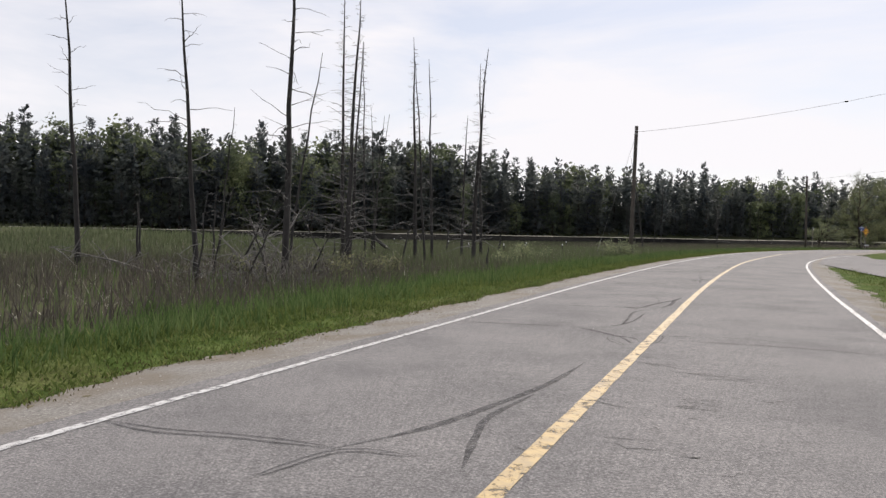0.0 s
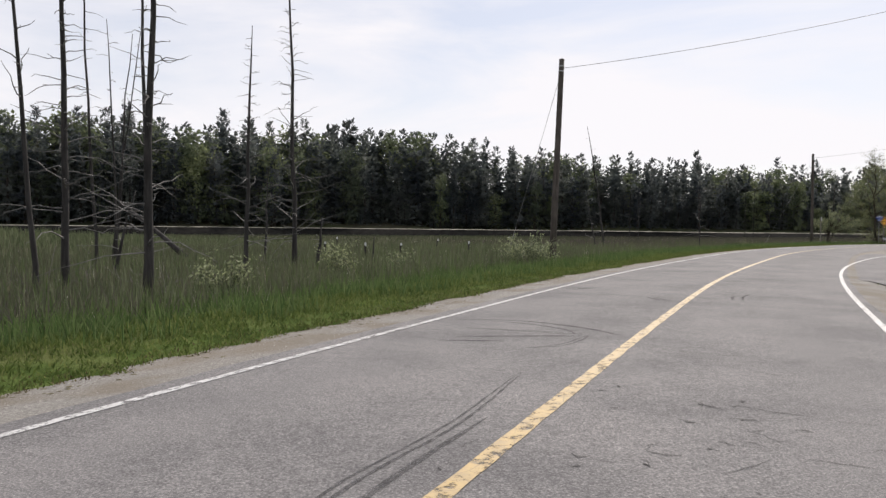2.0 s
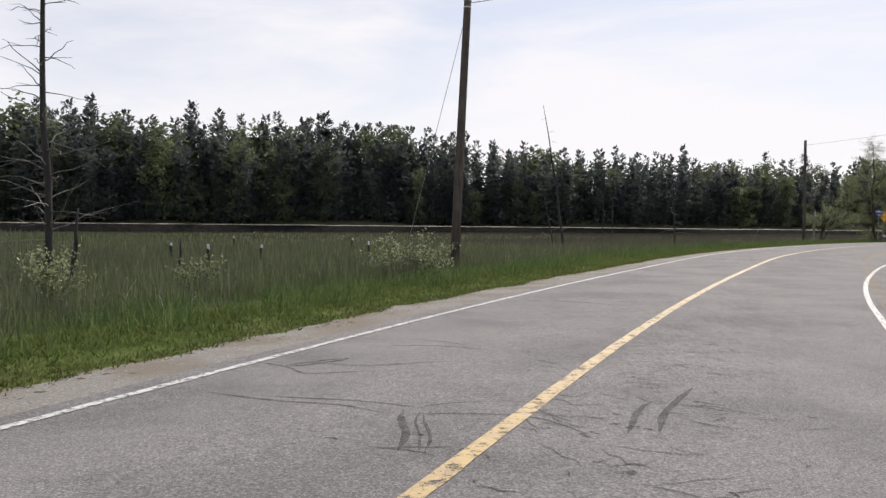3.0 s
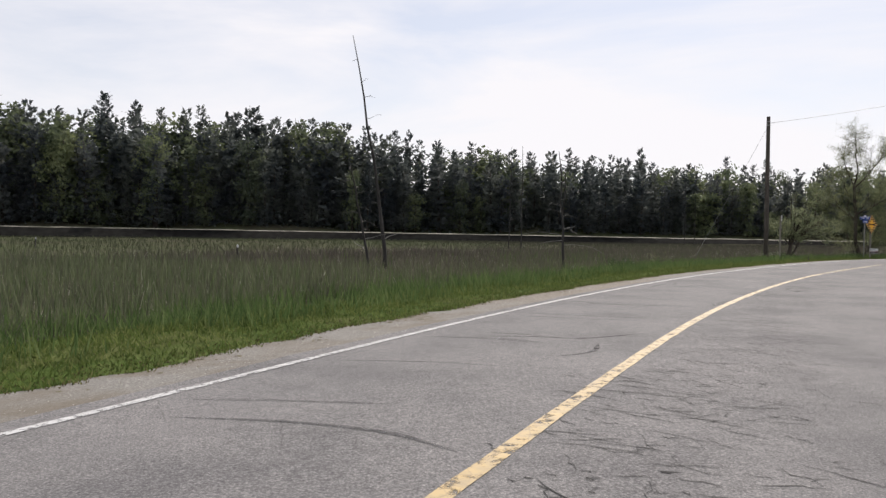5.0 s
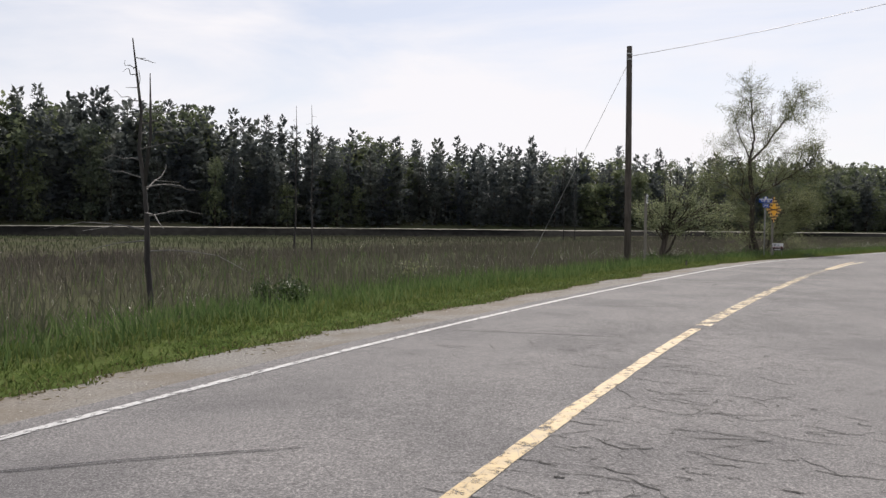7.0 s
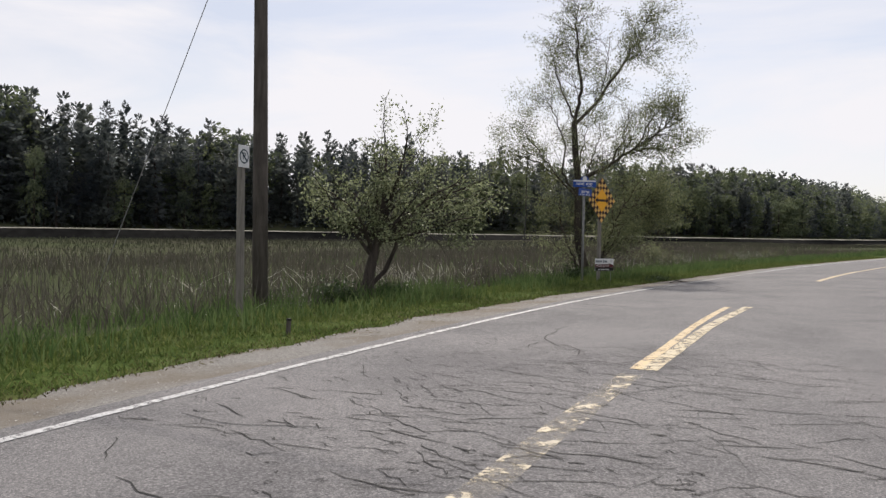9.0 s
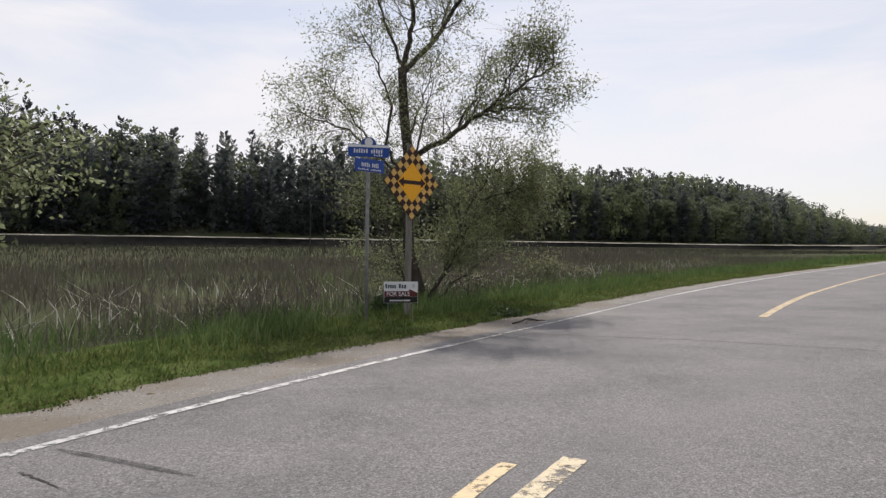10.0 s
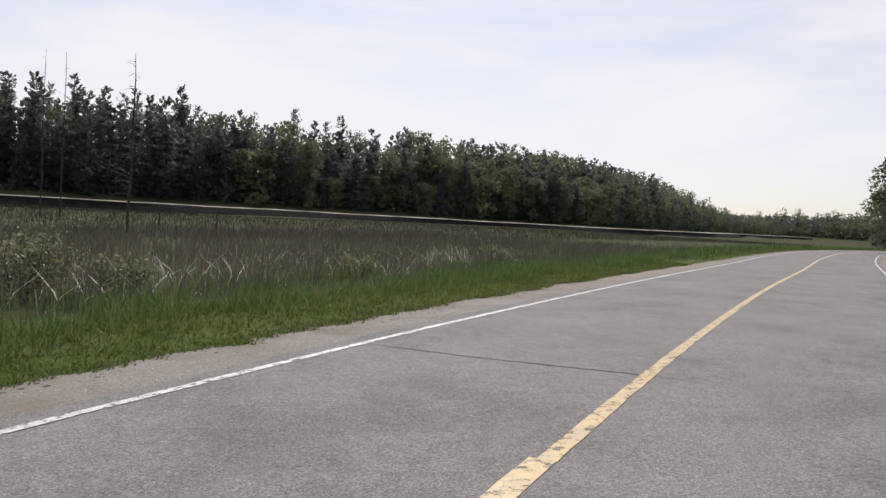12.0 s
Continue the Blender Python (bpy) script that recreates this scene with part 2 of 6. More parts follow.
CREOSOTE = mat_bark("creosoted_pole_wood", (0.042, 0.036, 0.032), (0.115, 0.10, 0.088))
GREYWOOD = mat_bark("grey_post_wood", (0.11, 0.10, 0.088), (0.25, 0.235, 0.21))
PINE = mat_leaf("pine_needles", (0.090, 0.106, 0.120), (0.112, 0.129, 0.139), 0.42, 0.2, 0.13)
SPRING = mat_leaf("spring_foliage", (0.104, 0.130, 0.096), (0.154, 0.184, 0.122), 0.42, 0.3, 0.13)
# scrub toned below the pines: shade at their foot put into its colour
SCRUB = mat_leaf("shade_toned_scrub", (0.062, 0.072, 0.076), (0.095, 0.108, 0.108), 0.35, 0.2, 0.13)
WILLOW = mat_leaf("willow_leaves", (0.056, 0.070, 0.032), (0.25, 0.275, 0.15), 0.42, 0.1)
APPLE = mat_leaf("pale_bush_leaves", (0.048, 0.066, 0.028), (0.36, 0.40, 0.23), 0.40, 0.1)
SHRUB = mat_leaf("shrub_leaves", (0.046, 0.052, 0.028), (0.26, 0.265, 0.15), 0.35, 0.1)
DARK_BUSH = mat_leaf("dark_bush_leaves", (0.025, 0.045, 0.014), (0.060, 0.095, 0.030), 0.3, 0.1)
STEEL = mat_plain("galvanised_steel", (0.42, 0.43, 0.44), 0.45, 0.6, 20)
POST_STEEL = mat_plain("dull_steel_post", (0.19, 0.19, 0.185), 0.75, 0.1, 14, 0.3)
WIRE = mat_plain("wire", (0.30, 0.30, 0.31), 0.5, 0.5)
SIGN_YELLOW = mat_plain("yellow_sign_sheeting", (0.78, 0.37, 0.012), 0.45, 0, 25, 0.12)
SIGN_FADED = mat_plain("sun_faded_yellow_sheeting", (0.60, 0.36, 0.10), 0.5, 0, 25, 0.3)
SIGN_BROWN = mat_plain("weathered_black_sheeting", (0.032, 0.012, 0.010), 0.55, 0, 25, 0.3)
SIGN_BLACK = mat_plain("black_sign_sheeting", (0.012, 0.011, 0.011), 0.5)
SIGN_BLUE = mat_plain("blue_sign_sheeting", (0.013, 0.055, 0.26), 0.45, 0, 25, 0.12)
SIGN_WHITE = mat_plain("white_sign_sheeting", (0.58, 0.59, 0.60), 0.5, 0, 25, 0.12)
SIGN_RED = mat_plain("dark_red_print", (0.085, 0.018, 0.020), 0.5)
SIGN_TEXT = mat_plain("print_ink", (0.03, 0.05, 0.07), 0.5)


def mat_turf():
    m = Nodes("verge_turf", 1.0)
    m.bsdf.inputs["Specular IOR Level"].default_value = 0.03
    mid, fine, dry = m.noise(1.6, 5), m.noise(22, 4, rough=0.7), m.noise(0.5, 4)
    c = m.ramp(mid, (0.36, (0.036, 0.058, 0.014)), (0.5, (0.060, 0.090, 0.024)), (0.64, (0.088, 0.116, 0.038)))
    c = m.mix(m.ramp(dry, (0.5, (0, 0, 0)), (0.62, (0.45, 0.45, 0.45))), c, (0.105, 0.102, 0.045))
    c = m.mix(0.7, c, m.ramp(fine, (0.3, (0.5, 0.5, 0.5)), (0.7, (1.3, 1.3, 1.3))), "MULTIPLY")
    m.colour(c).bump(fine, 0.7, 0.04)
    return m.mat


TURF = mat_turf()
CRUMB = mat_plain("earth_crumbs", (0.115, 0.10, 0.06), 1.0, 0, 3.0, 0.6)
BANK_FRONT = mat_plain("dark_bank_front", (0.014, 0.014, 0.013), 1.0, 0, 0.6, 0.5)
BANK_FRONT.node_tree.nodes["Principled BSDF"].inputs["Specular IOR Level"].default_value = 0.05


def mat_water():
    m = Nodes("marsh_water", 0.03)
    m.bsdf.inputs["Specular IOR Level"].default_value = 0.5
    m.colour((0.012, 0.013, 0.011)).bump(m.noise(1.5, 3), 0.02, 0.01)
    return m.mat


WATER = mat_water()


# ---------------------------------------------------------------- mesh helpers
def mesh_of(name, verts, faces, material, smooth=False):
    me = bpy.data.meshes.new(name)
    me.from_pydata([tuple(v) for v in verts], [], [tuple(f) for f in faces])
    me.materials.append(material)
    if smooth:
        me.shade_smooth()
    me.update()
    return me


def soup(name, corners, material):
    """A mesh from an array of n faces with k corners each (n, k, 3)."""
    n, k = corners.shape[:2]
    me = bpy.data.meshes.new(name)
    me.vertices.add(n * k)
    me.vertices.foreach_set("co", np.ascontiguousarray(corners, dtype=np.float32).ravel())
    me.loops.add(n * k)
    me.loops.foreach_set("vertex_index", np.arange(n * k, dtype=np.int32))
    me.polygons.add(n)
    me.polygons.foreach_set("loop_start", np.arange(0, n * k, k, dtype=np.int32))
    me.materials.append(material)
    me.update(calc_edges=True)
    return me


def child(name, me, parent, label=""):
    ob = new(name, me)
    ob.parent = parent
    return tagged(ob, label)


def part(name, bm, material, parent, label=""):
    me = bpy.data.meshes.new(name)
    bm.to_mesh(me)
    bm.free()
    me.materials.append(material)
    return child(name, me, parent, label)


def thing(name, m, label, category, group=""):
    ob = new(name)
    ob.matrix_world = m
    ob.empty_display_size = 0.2
    return tagged(ob, label, category, group)


def box(bm, sx, sy, sz, at=(0, 0, 0), bevel=0.0, turn=None):
    m = Matrix.Translation(at)
    if turn:
        m = m @ turn
    got = bmesh.ops.create_cube(bm, size=1.0, matrix=m @ Matrix.Diagonal((sx, sy, sz, 1)))
    if bevel:
        edges = list({e for v in got["verts"] for e in v.link_edges})
        bmesh.ops.bevel(bm, geom=edges, offset=bevel, segments=2, affect="EDGES")
    return bm


class Tubes:
    """Tapered round limbs gathered into one mesh."""

    def __init__(self):
        self.v, self.f = [], []

    def add(self, pts, radii, sides=6, cap=True):
        pts = [Vector(p) for p in pts]
        base = len(self.v)
        side = None
        for i, (p, r) in enumerate(zip(pts, radii)):
            d = (pts[min(i + 1, len(pts) - 1)] - pts[max(i - 1, 0)]).normalized()
            if side is None:
                side = d.orthogonal().normalized()
            side = (side - d * side.dot(d)).normalized()
            up = d.cross(side)
            for k in range(sides):
                a = 2 * math.pi * k / sides
                self.v.append(p + (side * math.cos(a) + up * math.sin(a)) * r)
        for i in range(len(pts) - 1):
            for k in range(sides):
                a, b = base + i * sides + k, base + i * sides + (k + 1) % sides
                self.f.append((a, b, b + sides, a + sides))
        if cap:
            self.f.append(tuple(base + (len(pts) - 1) * sides + k for k in range(sides)))
            self.f.append(tuple(base + k for k in reversed(range(sides))))

    def mesh(self, name, material):
        return mesh_of(name, self.v, self.f, material, smooth=True)


# ---------------------------------------------------------------- the road's line
CENTRE = np.array([(-34, -78), (-22, -50), (-12, -26), (-5.5, -10.3), (-1.5, -1.2), (3.0, 9.2), (7.9, 20.6), (12.8, 31.4),
                   (17.7, 41.6), (23.9, 53.2), (30.9, 65.4), (39.4, 77.3), (49.5, 88.8), (58.1, 97.3), (65.5, 103.2),
                   (74.3, 109.7), (86.8, 117.5), (102.3, 126.5), (122, 138), (146, 150.5), (172, 160), (205, 166.5),
                   (245, 168), (290, 165)], dtype=float)


def smooth_line(c, per=24):
    e = np.vstack([2 * c[0] - c[1], c, 2 * c[-1] - c[-2]])
    out = []
    for i in range(len(c) - 1):
        f = np.linspace(0, 1, per, endpoint=False)[:, None]
        a, b, cc, d = e[i], e[i + 1], e[i + 2], e[i + 3]
        out.append(0.5 * (2 * b + (cc - a) * f + (2 * a - 5 * b + 4 * cc - d) * f ** 2 + (3 * b - a - 3 * cc + d) * f ** 3))
    p = np.vstack(out + [c[-1:]])
    s = np.r_[0, np.cumsum(np.hypot(*np.diff(p, axis=0).T))]
    u = np.arange(0, s[-1], 1.0)
    return np.stack([np.interp(u, s, p[:, 0]), np.interp(u, s, p[:, 1])], 1)


LINE = smooth_line(CENTRE)
LINE_N = len(LINE)
_t = np.gradient(LINE, axis=0)
_t /= np.hypot(*_t.T)[:, None]
NORMAL = np.stack([-_t[:, 1], _t[:, 0]], 1)       # to the left of travel
S0 = float(np.argmin(np.hypot(LINE[:, 0] - 0.0, LINE[:, 1] - 2.0)))   # abreast of the start
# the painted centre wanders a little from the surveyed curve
WANDER = np.interp(np.arange(LINE_N) - S0, np.arange(-5, 176, 9.0),
                   [-0.21, -0.08, -0.01, 0.05, 0.12, 0.17, 0.18, 0.13, 0.06, 0.0, -0.03, -0.07, -0.08, -0.06, 0.0, 0.02, 0.04, 0.08, 0.10, 0.08, 0.07])
LINE = LINE + NORMAL * np.convolve(np.pad(WANDER, 6, "edge"), np.ones(13) / 13, "valid")[:, None]


def on_road(s, lat):
    """Points at s metres along from the start and lat metres left of the centre line."""
    u = np.clip(np.asarray(s, float) + S0, 0, LINE_N - 1.001)
    idx = np.arange(LINE_N)
    p = np.stack([np.interp(u, idx, LINE[:, 0]), np.interp(u, idx, LINE[:, 1])], -1)
    n = np.stack([np.interp(u, idx, NORMAL[:, 0]), np.interp(u, idx, NORMAL[:, 1])], -1)
    return p + n * np.asarray(lat, float)[..., None]


def lift(s, lat):
    """The road's cross fall in the second half of the bend."""
    tilt = np.interp(s, [104, 110, 116, 122, 128, 133, 139, 160, 200], np.radians([0, -0.2, -0.5, -0.95, -1.25, -1.2, -0.9, -0.6, -0.4]))
    near = np.interp(lat, [-16, -5, 6, 16], [0, 1, 1, 0])
    return near * tilt * (np.clip(lat, -4.5, 5.0) + 1.5)


def lateral(xy, with_s=False):
    """Signed distance to the centre line, left positive."""
    out = np.empty(len(xy))
    where = np.empty(len(xy))
    for a in range(0, len(xy), 20000):
        q = xy[a:a + 20000]
        d = (q[:, 0, None] - LINE[None, :, 0]) ** 2 + (q[:, 1, None] - LINE[None, :, 1]) ** 2
        k = d.argmin(1)
        v = q - LINE[k]
        out[a:a + 20000] = np.sqrt(d[np.arange(len(q)), k]) * np.sign((v * NORMAL[k]).sum(1))
        where[a:a + 20000] = k - S0 + (v * np.stack([NORMAL[k][:, 1], -NORMAL[k][:, 0]], 1)).sum(1)
    return (out, where) if with_s else out


# the wood's near edge, and how far its tops stand above the road
EDGE = np.array([(-420, 60), (-330, 150), (-200, 228), (-100, 272), (-27, 292), (60, 304), (150, 306), (230, 306), (300, 330),
                 (370, 375), (470, 430), (560, 440), (600, 395), (590, 320), (650, 240), (760, 160)], dtype=float)
EDGE_L = smooth_line(EDGE, 30)
EDGE_T = np.gradient(EDGE_L, axis=0)
EDGE_T /= np.hypot(*EDGE_T.T)[:, None]


def edge_dist(xy):
    """Metres behind the wood's edge (negative in front of it), and the nearest place on it."""
    out, near = np.empty(len(xy)), np.empty(len(xy), int)
    for a in range(0, len(xy), 20000):
        q = xy[a:a + 20000]
        d = (q[:, 0, None] - EDGE_L[None, ::4, 0]) ** 2 + (q[:, 1, None] - EDGE_L[None, ::4, 1]) ** 2
        k = d.argmin(1) * 4
        v = q - EDGE_L[k]
        n = np.stack([-EDGE_T[k, 1], EDGE_T[k, 0]], 1)
        out[a:a + 20000] = (v * n).sum(1)
        near[a:a + 20000] = k
    return out, near


def hill(x):
    """How high the ground rises behind the wood's edge."""
    return np.interp(x, [-420, -100, 60, 150, 235, 320, 480, 600], [19, 20, 15, 9.5, 6, 5, 4, 4])


def height(xy, rough=True):
    lat, s = lateral(xy, True)
    back, k = edge_dist(xy)
    z = np.interp(lat, [-60, -12, -6, -5.1, -4.75, -3.9, 3.9, 4.75, 5.1, 6.0, 9.0, 14.0, 40, 110, 170], [-0.3, -0.25, -0.12, -0.09, -0.15, -0.15, -0.15, -0.15, -0.08, -0.10, -0.38, -0.45, -0.65, -1.4, -1.95])
    rise = hill(EDGE_L[k, 0]) * np.clip((back - 2) / 40.0, 0, 1) ** 0.8
    z = np.where(back > -22, z + (0.3 - z) * np.clip((back + 22) / 8, 0, 1), z) + rise
    z = z + 2.0 * np.exp(-((xy[:, 0] + 44) ** 2 + (xy[:, 1] - 80) ** 2) / (2 * 17.0 ** 2))
    # the dark channel under the far bank
    wet = np.clip(1 - np.abs((back + 42) / 16.0), 0, 1) * np.clip((135 - EDGE_L[k, 0]) / 30.0, 0, 1)
    z = z - 0.9 * np.minimum(1, 2 * wet) + lift(s, lat)
    if rough:
        far = np.clip((np.abs(lat) - 4.7) / 0.6, 0, 1)
        wob = np.sin(xy[:, 0] * 1.3 + 2.0 * np.sin(xy[:, 1] * 0.7)) * np.cos(xy[:, 1] * 1.7 + xy[:, 0] * 0.4)
        z = z + far * 0.035 * wob
    return z


# ---------------------------------------------------------------- ground, road, shoulders
def axis(lo, a, b, hi, fine, coarse_n):
    left = a - np.geomspace(1, a - lo + 1, coarse_n)[::-1] + 1
    right = b + np.geomspace(1, hi - b + 1, coarse_n) - 1
    return np.unique(np.r_[left, np.arange(a, b, fine), right].round(3))


def build_ground():
    xs = axis(-2500, -40, 170, 2500, 1.25, 60)
    ys = axis(-2500, -20, 190, 3000, 1.25, 60)
    gx, gy = np.meshgrid(xs, ys)
    xy = np.stack([gx.ravel(), gy.ravel()], 1)
    z = height(xy)
    nx, ny = len(xs), len(ys)
    i = (np.arange(ny - 1)[:, None] * nx + np.arange(nx - 1)[None]).ravel()
    faces = np.stack([i, i + 1, i + 1 + nx, i + nx], 1)
    me = mesh_of("ground", np.column_stack([xy, z]).tolist(), faces.tolist(), GROUND, smooth=True)
    tagged(new("ground", me), "flat marsh soil and turf rising into a wooded hill", "ground", kind="structure")


def ribbon(name, s0, s1, lat0, lat1, z, material, step=1.0, wobble=0.0, rate=0.8, shift=((0,), (0,))):
    """A strip that follows the road: lat0 and lat1 are its edges, z its height (a pair slopes it)."""
    s = np.arange(s0, s1 + step * 0.5, step)
    wob0 = np.array([noise.noise((v * rate, lat0, 3)) for v in s]) * wobble
    wob1 = np.array([noise.noise((v * rate * 0.9, lat1, 9)) for v in s]) * wobble
    za, zb = z if isinstance(z, tuple) else (z, z)
    wob0, wob1 = wob0 + np.interp(s, *shift), wob1 + np.interp(s, *shift)
    a, b = on_road(s, lat0 + wob0), on_road(s, lat1 + wob1)
    n = len(s)
    verts = [(*p, za + u) for p, u in zip(a, lift(s, lat0 + wob0))] + [(*p, zb + u) for p, u in zip(b, lift(s, lat1 + wob1))]
    faces = [(i, i + n, i + n + 1, i + 1) if lat1 < lat0 else (i, i + 1, i + n + 1, i + n) for i in range(n - 1)]
    return mesh_of(name, verts, faces, material)


DOUBLE = 106.5


def build_road():
    s = np.arange(-70, 300, 1.0)
    lats = np.array([-3.46, -3.40, -3.0, -1.5, 0, 1.5, 3.0, 3.40, 3.46])
    zs = np.array([-0.09, -0.004, 0, 0.01, 0.015, 0.01, 0, -0.004, -0.09]) - 0.005
    verts = []
    for k, la in enumerate(lats):
        e = np.array([noise.noise((v * 0.5, la, 1)) for v in s]) * (0.07 if abs(la) > 3.2 else 0)
        verts += [(*p, zs[k] + u) for p, u in zip(on_road(s, la + e), lift(s, la + e))]
    n = len(s)
    faces = [(k * n + i, (k + 1) * n + i, (k + 1) * n + i + 1, k * n + i + 1)[::-1] for k in range(len(lats) - 1) for i in range(n - 1)]
    me = mesh_of("road", verts, faces, ASPHALT, smooth=False)
    road = tagged(new("road", me), "worn light grey asphalt road with cracks and tyre marks", "road", kind="structure")
    for side, word in ((1, "marsh"), (-1, "far")):
        sh = ribbon("shoulder", -70, 290, side * 3.32, side * 4.75, (-0.0085, -0.10), GRAVEL, 0.5, 0.10)
        tagged(new("shoulder", sh), "narrow dusty gravel shoulder beside the asphalt", "shoulder", kind="structure")
    # the right edge line swings out into the side road
    s = np.arange(45.9, 74, 0.5)
    mid = -3.18 - 0.0031 * np.clip(s - 46, 0, 99) ** 2
    drop = lambda lat: np.maximum(-0.024, np.interp(-lat, [3.0, 3.4, 4.75], [0.001, -0.004, -0.092]))
    p, q = on_road(s, mid + 0.05), on_road(s, mid - 0.05)
    n = len(s)
    me = mesh_of("road_line", [(*v, u) for v, u in zip(p, drop(mid + 0.05))] + [(*v, u) for v, u in zip(q, drop(mid - 0.05))], [(i, i + n, i + n + 1, i + 1) for i in range(n - 1)], WHITE_LINE)
    tagged(new("road_line", me), "white edge line swinging into the side road", "road line", "painted road lines", "structure")
    z = 0.004
    for lat0, lat1, a, b, mat, what, *shift in (
            (3.045, 3.14, -70, 119, WHITE_LINE, "thin worn white edge line on asphalt"),
            (3.06, 3.13, 119, 131.5, DUSTY_LINE, "thin edge line half hidden under dust"),
            (3.045, 3.14, 131.5, 290, WHITE_LINE, "thin worn white edge line on asphalt"),
            (-3.23, -3.13, -70, 46, WHITE_LINE, "thin worn white edge line on asphalt"),
            (-3.20, -3.10, 100, 290, WHITE_LINE, "thin worn white edge line on asphalt"),
            (-0.125, 0.01, -70, 88.0, YELLOW_LINE, "cracked yellow centre line on asphalt"),
            (-0.18, 0.03, 88.3, 101.6, WORN_LINE, "cracked faded centre line on asphalt"),
            (-0.20, 0.03, 101.7, DOUBLE - 0.3, FADED_LINE, "broken remains of the faded centre line"),
            (-0.06, 0.06, DOUBLE, 114.4, TAN_LINE, "one of two short faded centre lines", ((106.5, 108.6, 110.6, 114.2), (-0.05, -0.03, 0.05, 0.135))),
            (-0.085, 0.085, DOUBLE, 114.6, CREAM_LINE, "one of two short faded centre lines", ((106.5, 108.7, 110.7, 114.4), (-0.19, -0.19, -0.155, -0.205))),
            (-0.14, 0.03, 125.55, 134.5, YELLOW_LINE, "broad fresh start of the yellow centre line"),
            (-0.15, -0.02, 134.5, 290, YELLOW_LINE, "cracked yellow centre line on asphalt")):
        zz = z + (0.011 if abs(lat0) < 1 else -0.003)
        me = ribbon("road_line", a, b, lat0, lat1, zz, mat, 0.16, 0.012, 2.2, *shift)
        tagged(new("road_line", me), what, "road line", "painted road lines", "structure")
    return road


def along(xy):
    """Metres along the road from the start."""
    return np.array([float(np.argmin((LINE[:, 0] - p[0]) ** 2 + (LINE[:, 1] - p[1]) ** 2)) for p in xy]) - S0


def island(s):
    """The far edge of the grass strip on the right, where the side road cuts it off."""
    return np.interp(s, [-20, 15, 34, 38, 43, 46], [9.2, 8.6, 5.8, 5.3, 4.6, 4.0])


def build_side_road():
    """A pale worn side road that joins from the right."""
    s = np.arange(-14, 77, 1.0)
    inner = np.where(s < 46, island(s) - 0.25, 3.42)
    rows = [(inner, -0.03), (inner + np.interp(s, [51, 63, 71, 77], [2.0, 1.2, 1.0, 0.2]), -0.035), (inner + np.interp(s, [51, 63, 71, 77], [4.5, 2.4, 2.0, 0.4]), -0.04), (inner + np.interp(s, [51, 63, 71, 77], [9.5, 3.4, 2.8, 0.6]), -0.05)]
    verts = []
    for o, z in rows:
        verts += [(*p, z) for p in on_road(s, -o)]
    n = len(s)
    faces = [(k * n + i, k * n + i + 1, (k + 1) * n + i + 1, (k + 1) * n + i) for k in range(3) for i in range(n - 1)]
    tagged(new("side_road", mesh_of("side_road", verts, faces, ASPHALT)), "pale dusty asphalt of a joining side road", "road", kind="structure")


def ragged_edge(s, side):
    """How far the turf's edge wanders over the gravel."""
    return np.array([noise.noise((v * 0.55, side * 7.0, 2.0)) * 0.28 + noise.noise((v * 2.3, side * 3.0, 8.0)) * 0.16 + noise.noise((v * 7.0, side * 5.0, 4.0)) * 0.14 for v in s])


def build_verge(side, s0, s1, word, out=0.0):
    """A strip of turf that follows the road and the ground's fall, with a ragged edge on the gravel."""
    s = np.arange(s0, s1, 0.2 if s1 < 200 else 0.5)
    rag = ragged_edge(s, side)
    offs = [4.42 + rag * 1.3, 4.52 + rag * 1.3, 4.74 + rag * 0.6] + [np.full(len(s), v) for v in (5.0, 5.6, 6.3, 7.2, 8.2, 9.2)]
    if side < 0:
        offs = [np.minimum(o - 0.2, island(s) + 0.2 * rag) if out == 0 else o + np.interp(s, [60, 75, 90], [out, out * 0.8, 0]) for o in offs]
    verts = []
    for k, o in enumerate(offs):
        p = on_road(s, side * o)
        z = height(p) + (0.035 if k else -0.09)
        if k == len(offs) - 1:
            z = z - 0.12
        z = np.where(np.abs(o) < 5.0, np.maximum(z, np.interp(o, [3.3, 4.75], [-0.0085, -0.10]) + lift(s, side * o) + (0.012 if k else -0.03)), z)
        verts += np.column_stack([p, z]).tolist()
    n = len(s)
    faces = [(k * n + i, k * n + i + 1, (k + 1) * n + i + 1, (k + 1) * n + i) for k in range(len(offs) - 1) for i in range(n - 1)]
    if side > 0:
        faces = [f[::-1] for f in faces]
    me = mesh_of("verge", verts, faces, TURF, smooth=True)
    tagged(new("verge", me), word, "verge", kind="structure")


build_ground()
build_road()
build_verge(1, -15, 165, "short mown turf between gravel shoulder and marsh")
build_verge(1, 164.8, 290, "short mown turf between gravel shoulder and marsh")
build_verge(-1, -15, 45, "short grass strip between road and side road")
build_verge(-1, 60, 290, "short mown turf beyond the gravel shoulder", 1.8)
build_side_road()


def road_z(lat):
    return np.interp(lat, [-3.55, -3.0, -1.5, 0, 1.5, 3.0, 3.55], [-0.009, -0.005, 0.005, 0.010, 0.005, -0.005, -0.009])


